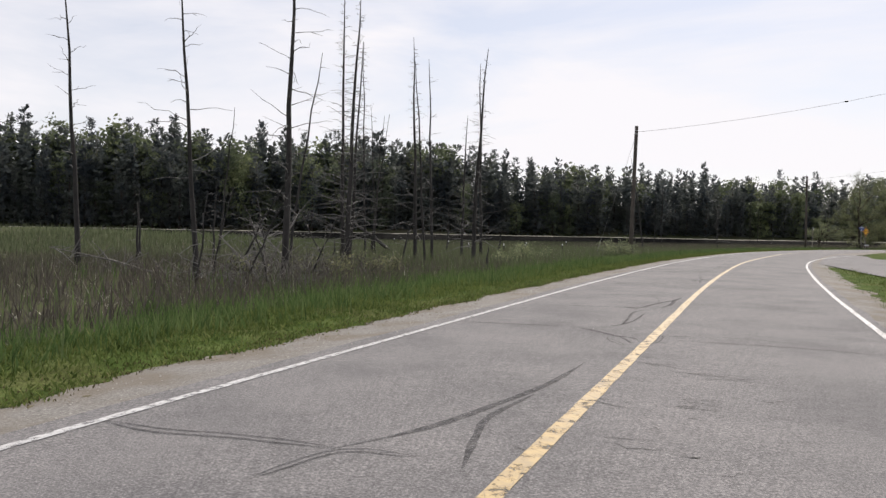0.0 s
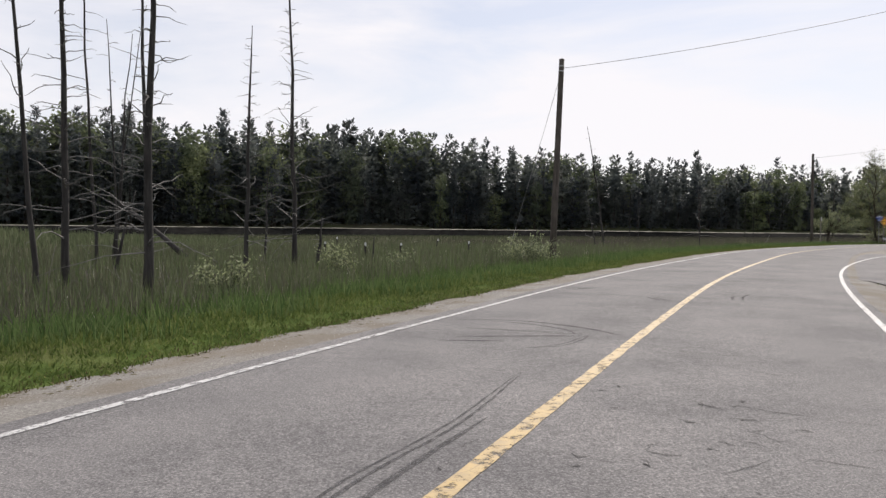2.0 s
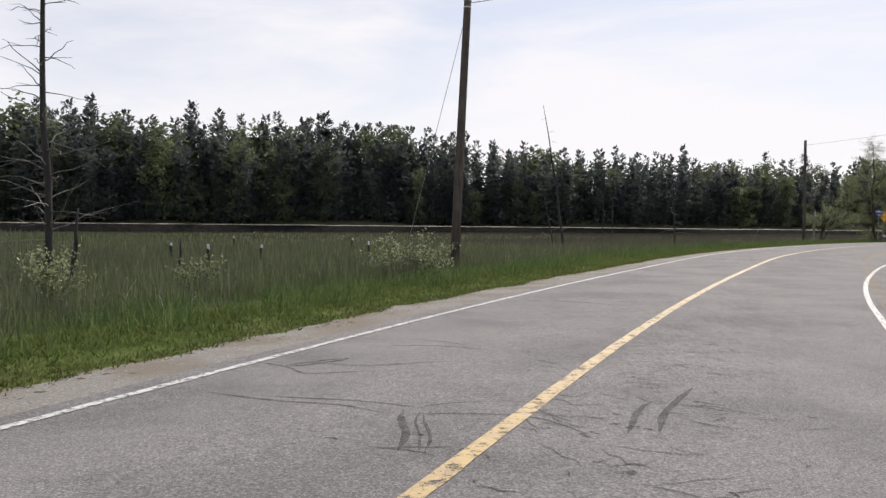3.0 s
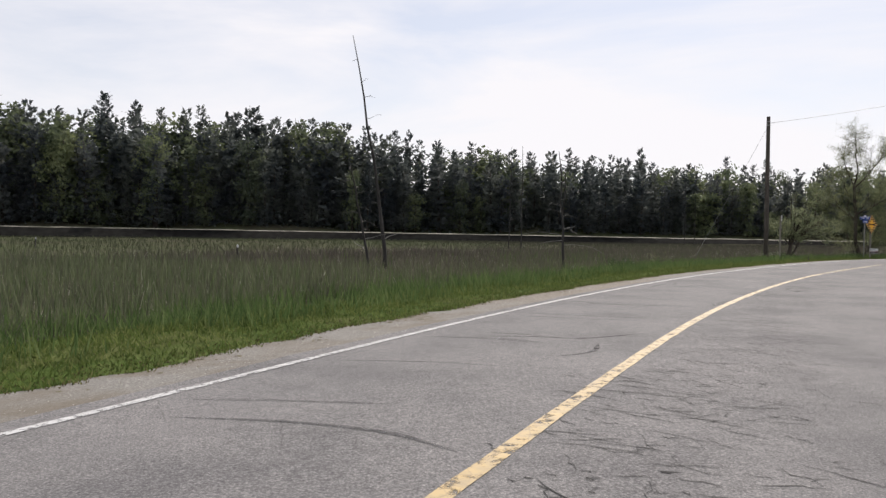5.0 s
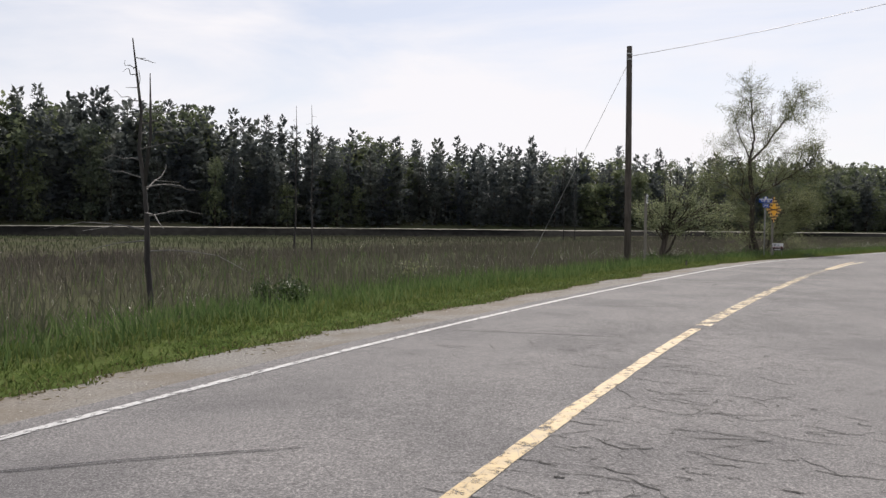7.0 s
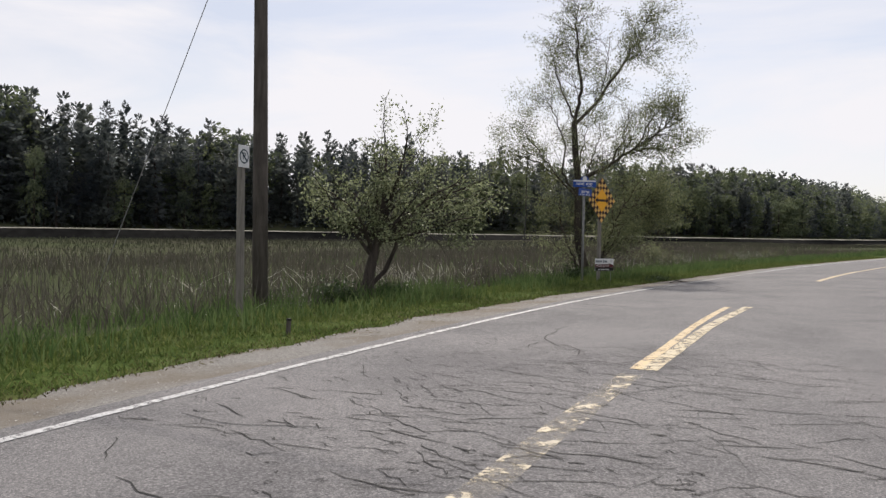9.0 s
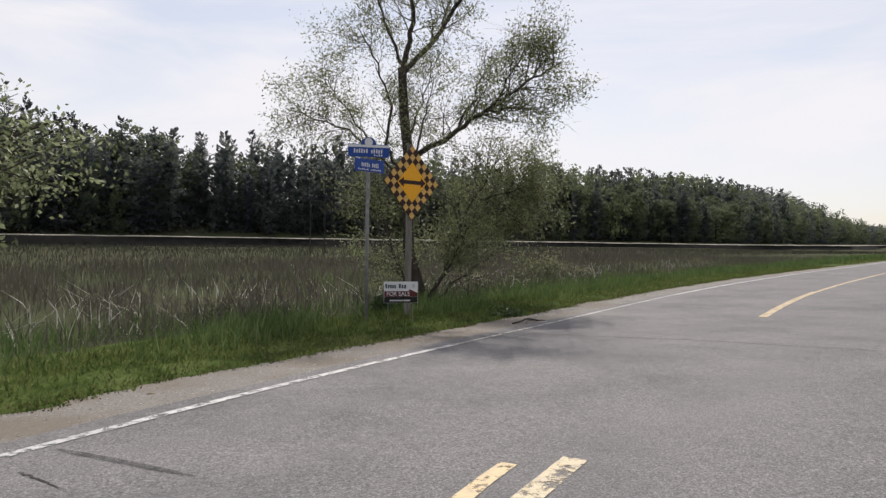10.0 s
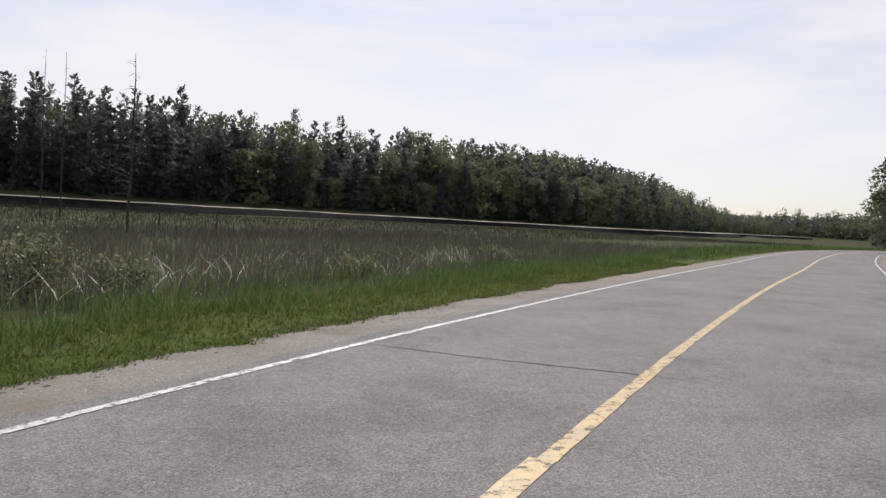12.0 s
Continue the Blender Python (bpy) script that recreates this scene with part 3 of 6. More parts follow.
def road_mark(knots, width, name, label, material, proud=0.003, seed=0):
    """A curved mark on the road through knots of (metres along, metres left)."""
    k = np.array(knots, float)
    p = smooth_line(k * 8.0, 14) / 8.0 if len(k) > 2 else np.stack([np.linspace(k[0, i], k[-1, i], 24) for i in (0, 1)], 1)
    rng = np.random.default_rng(seed + len(k))
    p = p + rng.normal(size=p.shape) * (0.008 if material is CRACK else 0.0)
    t = np.gradient(p, axis=0)
    t /= np.hypot(*t.T)[:, None] + 1e-9
    f = np.linspace(0, 1, len(p))
    w = width * np.clip(np.minimum(f, 1 - f) * 4 + 0.15, 0, 1) * (0.6 + 0.8 * np.convolve(rng.random(len(p) + 4), np.ones(5) / 5, "valid"))
    n = np.stack([-t[:, 1], t[:, 0]], 1)
    lanes = ((0.0, 1.0),)
    if material is TAR:
        lanes = ((0.0, 0.62),) if seed % 3 else ((-0.3, 0.34), (0.34, 0.26))
    verts, faces = [], []
    for off, share in lanes:
        c = p + n * (w * off + (rng.normal() * 0.01 if material is TAR else 0))[:, None]
        a, b = c + n * (w * share / 2)[:, None], c - n * (w * share / 2)[:, None]
        k0, m = len(verts), len(p)
        for q in (a, b):
            verts += [(*xy, road_z(l) + proud + u) for xy, l, u in zip(on_road(q[:, 0], q[:, 1]), q[:, 1], lift(q[:, 0], q[:, 1]))]
        faces += [(k0 + i, k0 + i + m, k0 + i + m + 1, k0 + i + 1) for i in range(m - 1)]
    me = mesh_of(name, verts, faces, material)
    tagged(new(name, me), label, name.replace("_", " "), name.replace("_", " ") + "s on the road", "structure")


SKID, OPEN = "dark curved tyre skid mark on asphalt", "long open crack across the asphalt"
for i, (w, knots) in enumerate((
        (0.13, ((2.48, 3.05), (2.46, 2.5), (2.57, 1.95), (2.65, 1.1))), (0.12, ((2.6, 1.2), (3.37, 0.85), (4.27, 0.64), (5.4, 0.45), (6.64, 0.39))),
        (0.1, ((2.6, 0.25), (3.3, 0.42), (3.9, 0.52), (4.9, 0.42))), (0.08, ((1.9, 1.3), (2.6, 1.1), (2.7, 0.6))),
        (0.14, ((30.5, 3.0), (30.8, 1.85), (30.48, 0.82), (29.9, 0.1))), (0.1, ((30.6, 2.3), (30.55, 1.7), (30.2, 1.0), (29.7, 0.7))),
        (0.12, ((29.7, 2.35), (29.8, 1.4), (29.85, 0.5))), (0.13, ((28.86, 2.15), (29.27, 1.43), (29.76, 0.5))), (0.14, ((28.5, 2.2), (28.8, 1.4))),
        (0.11, ((28.4, 1.0), (28.9, 0.65), (29.9, 0.55))), (0.1, ((44.0, 2.9), (44.4, 1.9), (44.2, 0.6))),
        (0.11, ((52.0, 2.6), (52.3, 1.5), (53.2, 0.5))), (0.13, ((64.0, 2.8), (64.29, 2.02), (64.31, 1.2))),
        (0.12, ((64.4, 2.3), (64.8, 1.5), (65.0, 0.9), (66.0, 0.3))), (0.09, ((67.5, 3.0), (67.67, 1.82), (67.97, 0.5))),
        (0.09, ((67.1, 2.8), (67.2, 1.8), (67.5, 0.7))), (0.08, ((64.84, 2.3), (64.97, 1.5))), (0.1, ((63.3, 0.8), (63.9, 0.5), (64.6, 0.6))),
        (0.08, ((79.3, 2.7), (80.0, 2.0), (80.8, 1.1))), (0.11, ((97.9, 3.0), (98.07, 2.1), (98.5, 0.7))),
        (0.1, ((96.7, 2.8), (97.3, 1.78), (97.2, 0.93), (97.0, 0.3))), (0.1, ((90.0, 2.6), (90.4, 1.5), (90.9, 0.5))),
        (0.09, ((86.0, 2.9), (86.3, 1.6), (86.6, 0.4))), (0.12, ((113.2, 2.95), (113.2, 2.3), (113.2, 1.7))),
        (0.05, ((35.9, 2.08), (36.0, 1.64), (36.1, 1.21), (36.1, 0.71))), (0.04, ((36.1, 0.71), (36.3, 0.59), (36.6, 0.2))),
        (0.06, ((37.1, 3.24), (37.0, 2.66), (36.8, 2.29), (37.0, 1.99), (37.3, 1.61))),
        (0.06, ((37.3, 2.55), (37.4, 1.98), (37.8, 1.52), (38.1, 1.11))), (0.07, ((38.5, 2.42), (38.8, 1.85), (38.8, 1.19))),
        (0.05, ((39.1, 2.3), (39.1, 1.81), (38.9, 1.44))), (0.22, ((37.0, 2.69), (37.3, 2.52), (37.7, 2.31))),
        (0.1, ((36.2, -1.07), (36.7, -1.03), (37.2, -1.06), (37.9, -1.14))), (0.08, ((36.1, -0.87), (36.8, -0.83), (37.1, -0.88))),
        (0.04, ((36.1, -0.22), (36.1, -0.6))), (0.04, ((36.5, -0.06), (36.2, -0.47))), (0.09, ((96.3, 1.41), (96.6, 1.39), (97.0, 1.42))),
        (0.04, ((97.5, 0.48), (97.9, 0.52), (98.1, 0.44))), (0.06, ((9.5, 2.9), (9.68, 2.1), (9.8, 1.15))),
        (0.07, ((9.8, 1.15), (9.4, 0.76), (8.9, 0.30))), (0.05, ((9.75, 1.0), (9.3, 0.62), (8.85, 0.2))), (0.04, ((9.8, 1.2), (9.95, 0.8), (9.9, 0.4), (9.95, 0.1))), (0.03, ((9.7, 1.0), (9.75, 0.6), (9.6, 0.2))), (0.09, ((8.9, 0.5), (8.6, 0.4), (8.4, 0.27), (8.2, 0.18))),
        (0.08, ((9.1, 0.38), (8.7, 0.2), (8.3, 0.06))), (0.08, ((8.9, 0.48), (9.05, 0.36), (9.0, 0.2), (8.7, 0.05))),
        (0.05, ((9.3, 0.1), (9.5, -0.5), (9.7, -0.92), (9.7, -1.5), (9.6, -2.1))), (0.08, ((10.3, 0.55), (11.5, 0.62), (12.6, 0.67), (13.3, 0.4))),
        (0.07, ((9.9, 0.9), (10.3, 0.6), (11.2, 0.45), (12.5, 0.45))), (0.08, ((8.5, -0.1), (8.9, -0.17), (9.5, -0.15))),
        (0.06, ((13.6, 3.0), (13.6, 2.2), (13.7, 1.53))),
        (0.12, ((13.2, 2.9), (13.2, 1.9), (13.3, 1.27), (13.45, 0.85), (13.6, 0.67), (14.2, 0.58), (14.8, 0.44), (16.1, 0.18))),
        (0.035, ((14.5, 0.5), (15.4, 0.57), (16.2, 0.75), (16.45, 1.0), (16.35, 1.55), (16.05, 2.7))),
        (0.11, ((13.6, 0.34), (14.4, 0.22), (15.5, 0.25), (16.6, 0.15))), (0.09, ((13.5, 1.0), (13.2, 0.75), (12.9, 0.6))),
        (0.08, ((13.0, 2.6), (12.95, 2.3), (12.95, 2.0))),
        (0.11, ((21.9, 2.95), (21.6, 2.75), (21.4, 2.3), (21.4, 1.86), (21.5, 1.5), (21.6, 1.1), (22.0, 0.5), (22.1, 0.14))),
        (0.11, ((21.0, 2.6), (21.1, 2.0), (21.3, 1.6), (21.5, 1.0))), (0.12, ((20.5, 2.4), (20.65, 1.9), (20.7, 1.44))),
        (0.06, ((21.35, 1.55), (21.1, 1.45), (20.9, 1.3))), (0.07, ((21.45, 1.25), (21.1, 1.1), (20.8, 0.9))),
        (0.09, ((22.1, 0.3), (23.4, 0.5), (25.0, 0.45), (27, 0.6))), (0.08, ((22.2, 0.2), (23.6, 0.3), (25.2, 0.28))),
        (0.09, ((35.05, 0.36), (35.4, 0.48), (35.75, 0.7), (36.0, 0.8))), (0.08, ((35.05, 0.22), (35.4, 0.36), (35.75, 0.57), (36.0, 0.66))),
        (0.06, ((35.8, 2.6), (35.8, 1.9), (35.9, 1.3), (35.8, 0.79))), (0.05, ((35.9, 0.7), (36.1, 0.3), (36.2, -0.2), (35.9, -0.7))),
        (0.06, ((59.7, 2.84), (60.1, 2.0), (60.4, 1.17))), (0.09, ((59.2, 2.48), (59.5, 1.63), (59.6, 0.88), (59.5, 0.45), (59.4, 0.17))),
        (0.05, ((61.9, 2.8), (62.3, 1.9), (62.5, 1.0))), (0.13, ((70.0, 3.0), (70.2, 2.55), (69.95, 2.2), (70.0, 1.75), (70.1, 1.36))),
        (0.06, ((70.3, 2.42), (70.5, 1.7), (70.5, 1.12), (70.7, 0.43))), (0.06, ((70.25, 2.45), (70.15, 1.9), (70.2, 1.3), (70.45, 0.7), (70.5, 0.2))),
        (0.1, ((70.8, 0.2), (71.6, 0.12), (72.7, 0.1))), (0.05, ((72.1, 2.69), (72.4, 2.2), (72.6, 1.66))),
        (0.05, ((71.3, 2.5), (71.7, 1.8), (72.0, 1.06))), (0.05, ((77.7, 2.56), (77.95, 1.4), (78.1, 0.31))),
        (0.07, ((76.9, 2.1), (77.1, 1.75), (77.0, 1.4), (76.7, 1.0), (76.2, 0.5))), (0.09, ((76.1, 2.52), (76.3, 2.2), (76.4, 1.86), (76.6, 1.2))),
        (0.07, ((75.0, 2.95), (75.4, 2.6), (76.2, 2.66), (77.2, 2.7), (78.0, 2.74))), (0.05, ((76.2, 2.9), (77.0, 2.4), (77.9, 2.5), (78.2, 1.6))),
        (0.14, ((76.4, -0.85), (76.9, -0.9), (77.3, -0.75))), (0.05, ((76.8, -0.8), (77.6, -0.5), (78.3, -0.9))),
        (0.06, ((102.8, 2.65), (102.72, 2.1), (102.9, 1.6), (103.0, 1.26))))):
    road_mark(knots, w, "tyre_mark", SKID, TAR, 0.003 + 0.0004 * (i % 4), i)
for i, (w, knots) in enumerate((
        (0.022, ((9.6, 3.2), (9.65, 2.2), (9.75, 1.3))), (0.020, ((16.23, 3.1), (16.33, 2.04), (16.57, 1.0))), (0.022, ((120.8, 3.1), (121.0, 1.64), (121.3, 0.42), (121.4, -0.73), (121.55, -2.0), (121.6, -3.2))),
        (0.022, ((137.4, 3.1), (137.4, 1.64), (137.6, -0.05), (137.6, -0.7))), (0.020, ((9.0, -0.4), (9.2, -1.8), (9.1, -3.2))), (0.020, ((33.2, 3.1), (33.4, 1.5), (33.7, 0.3))),
        (0.02, ((126.0, 2.6), (126.4, 1.2))), (0.016, ((109.7, 1.68), (109.2, 1.72), (108.8, 1.64), (108.4, 1.62), (108.0, 1.46), (107.4, 1.0))), (0.012, ((108.0, 1.46), (107.5, 1.5), (107.2, 1.43))),
        (0.014, ((112.8, 2.73), (112.7, 2.17))), (0.012, ((107.9, 1.4), (107.5, 0.9), (106.9, 0.7))),
        (0.018, ((148.0, 3.1), (148.3, 0.5), (148.2, -2.0))))):
    road_mark(knots, w, "road_crack", OPEN, CRACK, 0.0045, 50 + i)


def tyre_scrap(s, lat, label):
    """A torn strip of tread lying in loops on the gravel."""
    x, y = on_road(np.array([s]), np.array([lat]))[0]
    z = float(np.interp(lat, [3.32, 4.75], [-0.0085, -0.10]) + lift(np.array([s]), np.array([lat]))[0])
    t = thing("tyre_scrap", pose(x, y, z + 0.012, 0, 0, 35), label, "tyre scrap")
    for name, r, pts in (("tread_strip", 0.016, ((-0.42, 0.10, 0.0), (-0.2, 0.02, 0.03), (0.05, 0.06, 0.05), (0.27, 0.0, 0.04), (0.40, -0.12, 0.0), (0.30, -0.2, 0.0))),
                         ("torn_cord", 0.007, ((-0.35, -0.14, 0.0), (-0.1, -0.05, 0.04), (0.12, -0.10, 0.03), (0.34, 0.08, 0.0)))):
        b = Tubes()
        fine = smooth_line(np.array([p[:2] for p in pts]) * 20, 8) / 20
        h = np.interp(np.linspace(0, 1, len(fine)), np.linspace(0, 1, len(pts)), [p[2] for p in pts])
        b.add([(*q, v) for q, v in zip(fine, h)], [r] * len(fine), 6)
        child(name, b.mesh(name, CRACK), t)


tyre_scrap(122.55, 3.55, "torn black strip of tyre tread on the gravel")


def crazing(s0, s1, lat0, lat1, n, seed, bold=1.0):
    """Many short broken cracks, mostly across the lane, where the surface fails."""
    rng = np.random.default_rng(seed)
    verts, faces = [], []
    for _ in range(n):
        s, l = rng.uniform(s0, s1), rng.normal((lat0 + lat1) / 2, abs(lat1 - lat0) / 3.2)
        a = math.pi / 2 + rng.normal() * 0.5 + (math.pi / 2 if rng.random() < 0.18 else 0)
        ln, w = bold * (0.07 + 0.5 * rng.random() ** 2), bold * rng.uniform(0.0015, 0.0045)
        k = 6
        f = np.linspace(-0.5, 0.5, k)
        ss = s + np.cos(a) * f * ln + rng.normal(size=k) * 0.02
        ll = l + np.sin(a) * f * ln + rng.normal(size=k) * 0.02
        ww = w * (1 - (2 * f) ** 2) + 0.002
        pa, pb = on_road(ss + ww, ll), on_road(ss - ww, ll)
        b = len(verts)
        z = road_z(ll) + 0.0045 + lift(ss, ll)
        verts += [(*p, h) for p, h in zip(pa, z)] + [(*p, h) for p, h in zip(pb, z)]
        faces += [(b + i, b + i + 1, b + k + i + 1, b + k + i) for i in range(k - 1)]
    me = mesh_of("road_crazing", verts, faces, CRACK)
    tagged(new("road_crazing", me), "field of short broken cracks in the asphalt", "road cracks", kind="stuff")


crazing(14, 27, -2.2, -0.2, 170, 1)
crazing(28, 44, -1.6, 0.1, 120, 2)
crazing(56, 84, -2.0, 0.0, 950, 3, 1.2)
crazing(84, 103, -2.6, 2.0, 700, 4, 1.25)
crazing(102.5, 108, -2.4, 2.8, 420, 7, 1.5)
crazing(35, 46, -1.9, 0.2, 240, 8)
crazing(3, 12, -1.4, -0.1, 60, 5)
crazing(101, 113, -1.5, 1.8, 60, 6)


def build_far_bank():
    """The dark channel and the pale low bank beyond it, along the foot of the wood."""
    k = np.arange(0, len(EDGE_L), 6)
    n = np.stack([-EDGE_T[k, 1], EDGE_T[k, 0]], 1)
    keep = (EDGE_L[k, 0] > -380) & (EDGE_L[k, 0] < 140)
    a, b = (EDGE_L[k] - 60 * n)[keep], (EDGE_L[k] - 24 * n)[keep]
    m = len(a)
    verts = [(*p, -1.78) for p in a] + [(*p, -1.78) for p in b]
    me = mesh_of("water", verts, [(i, i + 1, i + 1 + m, i + m) for i in range(m - 1)], WATER)
    tagged(new("water", me), "still dark water channel in the marsh", "water", kind="structure")
    keep = (EDGE_L[k, 0] > -400) & (EDGE_L[k, 0] < 560)
    e, n = EDGE_L[k][keep], n[keep]
    prof = ((-27.0, -2.0), (-24.6, -0.3), (-24.3, 0.06), (-23.9, 0.16), (-20.0, 0.17), (-17.5, 0.22), (-16.8, 0.26), (-15, 0.25), (-13, -0.2))
    m = len(e)
    verts = []
    for j, (off, z) in enumerate(prof):
        for i, (p, q) in enumerate(zip(e, n)):
            w = noise.noise((p[0] * 0.03, p[1] * 0.03, j * 0.4))
            verts.append((*(p + q * (off + 1.2 * w)), z + 0.10 * noise.noise((p[0] * 0.11, p[1] * 0.1, 5))))
    faces = [(j * m + i, j * m + i + 1, (j + 1) * m + i + 1, (j + 1) * m + i) for j in range(len(prof) - 1) for i in range(m - 1)]
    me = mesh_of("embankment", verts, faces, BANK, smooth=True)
    me.materials.append(BANK_FRONT)
    # the two lowest strips of the front take the darker colour
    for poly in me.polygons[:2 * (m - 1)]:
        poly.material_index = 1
    tagged(new("embankment", me), "low pale gravel bank along the foot of the wood", "embankment", kind="structure")


def mat_bank():
    m = Nodes("pale_bank_gravel", 0.95)
    n = m.noise(0.12, 6, rough=0.7)
    c = m.ramp(n, (0.38, (0.05, 0.055, 0.035)), (0.55, (0.22, 0.21, 0.18)), (0.7, (0.42, 0.40, 0.36)))
    return m.colour(c).bump(n, 0.4, 0.1).mat


BANK = mat_bank()
build_far_bank()


# ---------------------------------------------------------------- trees of the wood
def cards(centres, size, rng, flat=0.5, aspect=0.55):
    """Small four-cornered leaf sprays round the centres, each turned its own way."""
    n = len(centres)
    d = rng.normal(size=(n, 3))
    d[:, 2] *= flat
    d /= np.linalg.norm(d, axis=1)[:, None]
    e = rng.normal(size=(n, 3))
    e -= d * (e * d).sum(1)[:, None]
    e /= np.linalg.norm(e, axis=1)[:, None]
    s = (size * rng.uniform(0.6, 1.4, n))[:, None]
    c = np.asarray(centres)
    w = aspect * s
    return np.stack([c - d * s, c + e * w * 0.8 + d * s * 0.1, c + d * s, c - e * w + d * s * 0.15], 1)


def sprays(c, d, size, rng, aspect=0.5, droop=0.15):
    """Flat sprays lying along the limbs: c centres, d outward level directions."""
    n = len(c)
    up = np.stack([np.zeros(n), np.zeros(n), np.ones(n)], 1)
    d = d + rng.normal(size=(n, 3)) * 0.28
    d[:, 2] += 0.25 - droop
    d /= np.linalg.norm(d, axis=1)[:, None]
    e = np.cross(d, up + rng.normal(size=(n, 3)) * 0.45)
    e /= np.linalg.norm(e, axis=1)[:, None]
    s = (size * rng.uniform(0.6, 1.4, n))[:, None]
    w = aspect * s
    return np.stack([c - d * s, c + e * w, c + d * s, c - e * w + d * s * 0.2], 1)


def filling(h, profile, n, size, rng):
    """Larger, denser sprays that fill the inside of a crown."""
    f, a = rng.uniform(0.06, 0.80, n), rng.uniform(0, 6.28, n)
    r = np.array([profile(v) for v in f]) * 0.5 * rng.random(n) ** 0.5
    return cards(np.stack([np.cos(a) * r, np.sin(a) * r, h * f], 1), size, rng, 1.0, 0.7)


def pine_crown(h, rng, limbs, per, size):
    """An old white pine's crown: a ragged column of plume-like limbs, level low down, upswept and tufted at the blunt top."""
    wide, blunt = h * rng.uniform(0.115, 0.17), rng.uniform(1.1, 2.4)
    profile = lambda f: wide * max(0.02, 1 - f ** blunt) ** 0.6 * min(1.0, 0.55 + 2.2 * f)
    c, d = [], []
    for i in range(limbs):
        f = 0.05 + 0.93 * (i + rng.random()) / limbs
        a = rng.uniform(0, 2 * math.pi)
        tuft = rng.random() < 0.3
        r = profile(f) * (rng.uniform(1.05, 1.55) if tuft else rng.uniform(0.7, 1.1)) + 0.2
        sweep = 0.05 + 1.3 * max(0.0, f - 0.6) / 0.4 + rng.uniform(-0.12, 0.15)
        q = 0.3 + 0.7 * rng.random(per) ** 0.7
        aa = a + rng.normal(size=per) * 0.24
        up = sweep * r * q * 0.7 + rng.normal(size=per) * 0.22
        c.append(np.stack([np.cos(aa) * r * q, np.sin(aa) * r * q, h * f + up], 1))
        d.append(np.stack([np.cos(aa), np.sin(aa), np.full(per, 0.1 + 0.7 * sweep)], 1))
    c, d = np.vstack(c), np.vstack(d)
    c[:, 2] = np.minimum(c[:, 2], h * 1.03)
    return np.concatenate([sprays(c, d, size, rng, 0.5), filling(h, profile, limbs * 3, size * 2.0, rng)])


def broad_crown(h, rng, clumps, per, size):
    """A round-topped leafy crown made of uneven clumps over a denser inside."""
    profile = lambda f: h * 0.24 * max(0.02, math.sin(math.pi * min(0.99, 0.12 + 0.86 * f))) ** 0.6
    pts = []
    for _ in range(clumps):
        f = rng.uniform(0.12, 0.97)
        a, r = rng.uniform(0, 6.28), profile(f) * rng.uniform(0.55, 0.95)
        d = rng.normal(size=(per, 3))
        d /= np.linalg.norm(d, axis=1)[:, None]
        pts.append(np.array((math.cos(a) * r, math.sin(a) * r, h * f)) + d * (h * rng.uniform(0.05, 0.10)) * rng.uniform(0.5, 1.1, (per, 1)))
    return np.concatenate([cards(np.vstack(pts), size, rng, 1.0, 0.7), filling(h, profile, clumps * 5, size * 2.6, rng)])


def wood_tree(kind, h, seed):
    """One tree of the wood, standing at the origin: an empty, its trunk and its crown."""
    rng = np.random.default_rng(seed)
    name = {"pine": "pine_tree", "broad": "broadleaf_tree"}[kind]
    label = {"pine": "tall dark green pine at the edge of the wood", "broad": "light green leafy tree among the pines"}[kind]
    t = thing(name, Matrix(), label, "tree", "trees of the far wood")
    tubes = Tubes()
    lean = rng.normal(size=2) * 0.25
    tubes.add([(0, 0, -0.6), (lean[0] * 0.3, lean[1] * 0.3, h * 0.4), (lean[0], lean[1], h * 0.97)], [0.016 * h, 0.011 * h, 0.02], 6)
    if kind == "pine":
        for _ in range(10):
            a, z, r = rng.uniform(0, 6.28), h * rng.uniform(0.12, 0.9), h * rng.uniform(0.06, 0.13)
            tubes.add([(0, 0, z), (math.cos(a) * r, math.sin(a) * r, z + r * 0.15)], [0.06, 0.02], 4)
    child("trunk", tubes.mesh("trunk", BARK), t)
    c = pine_crown(h, rng, 84, 18, 0.32) if kind == "pine" else broad_crown(h, rng, 30, 48, 0.265)
    c[..., :2] += lean * np.clip(c[..., 2:3] / h, 0, 1)
    child("crown", soup("crown", c, PINE if kind == "pine" else SPRING), t)
    return t, c


HEIGHTS = (23, 25, 21, 26, 22, 19, 24, 20, 17, 19, 15)


def tops(x):
    """How high the wood's tops stand above the road."""
    return float(np.interp(x, [-420, -160, -125, -95, -70, -25, 10, 30, 50, 75, 95, 120, 140, 152, 168, 192, 210, 260, 335, 425, 475, 500, 535, 570, 590],
                           [40, 40, 43, 44, 40.5, 42, 40.5, 37, 34.5, 33, 31.8, 31.2, 30.6, 29, 28, 30, 28, 28.8, 29, 29.8, 21.8, 20.5, 15.5, 19.5, 23]))


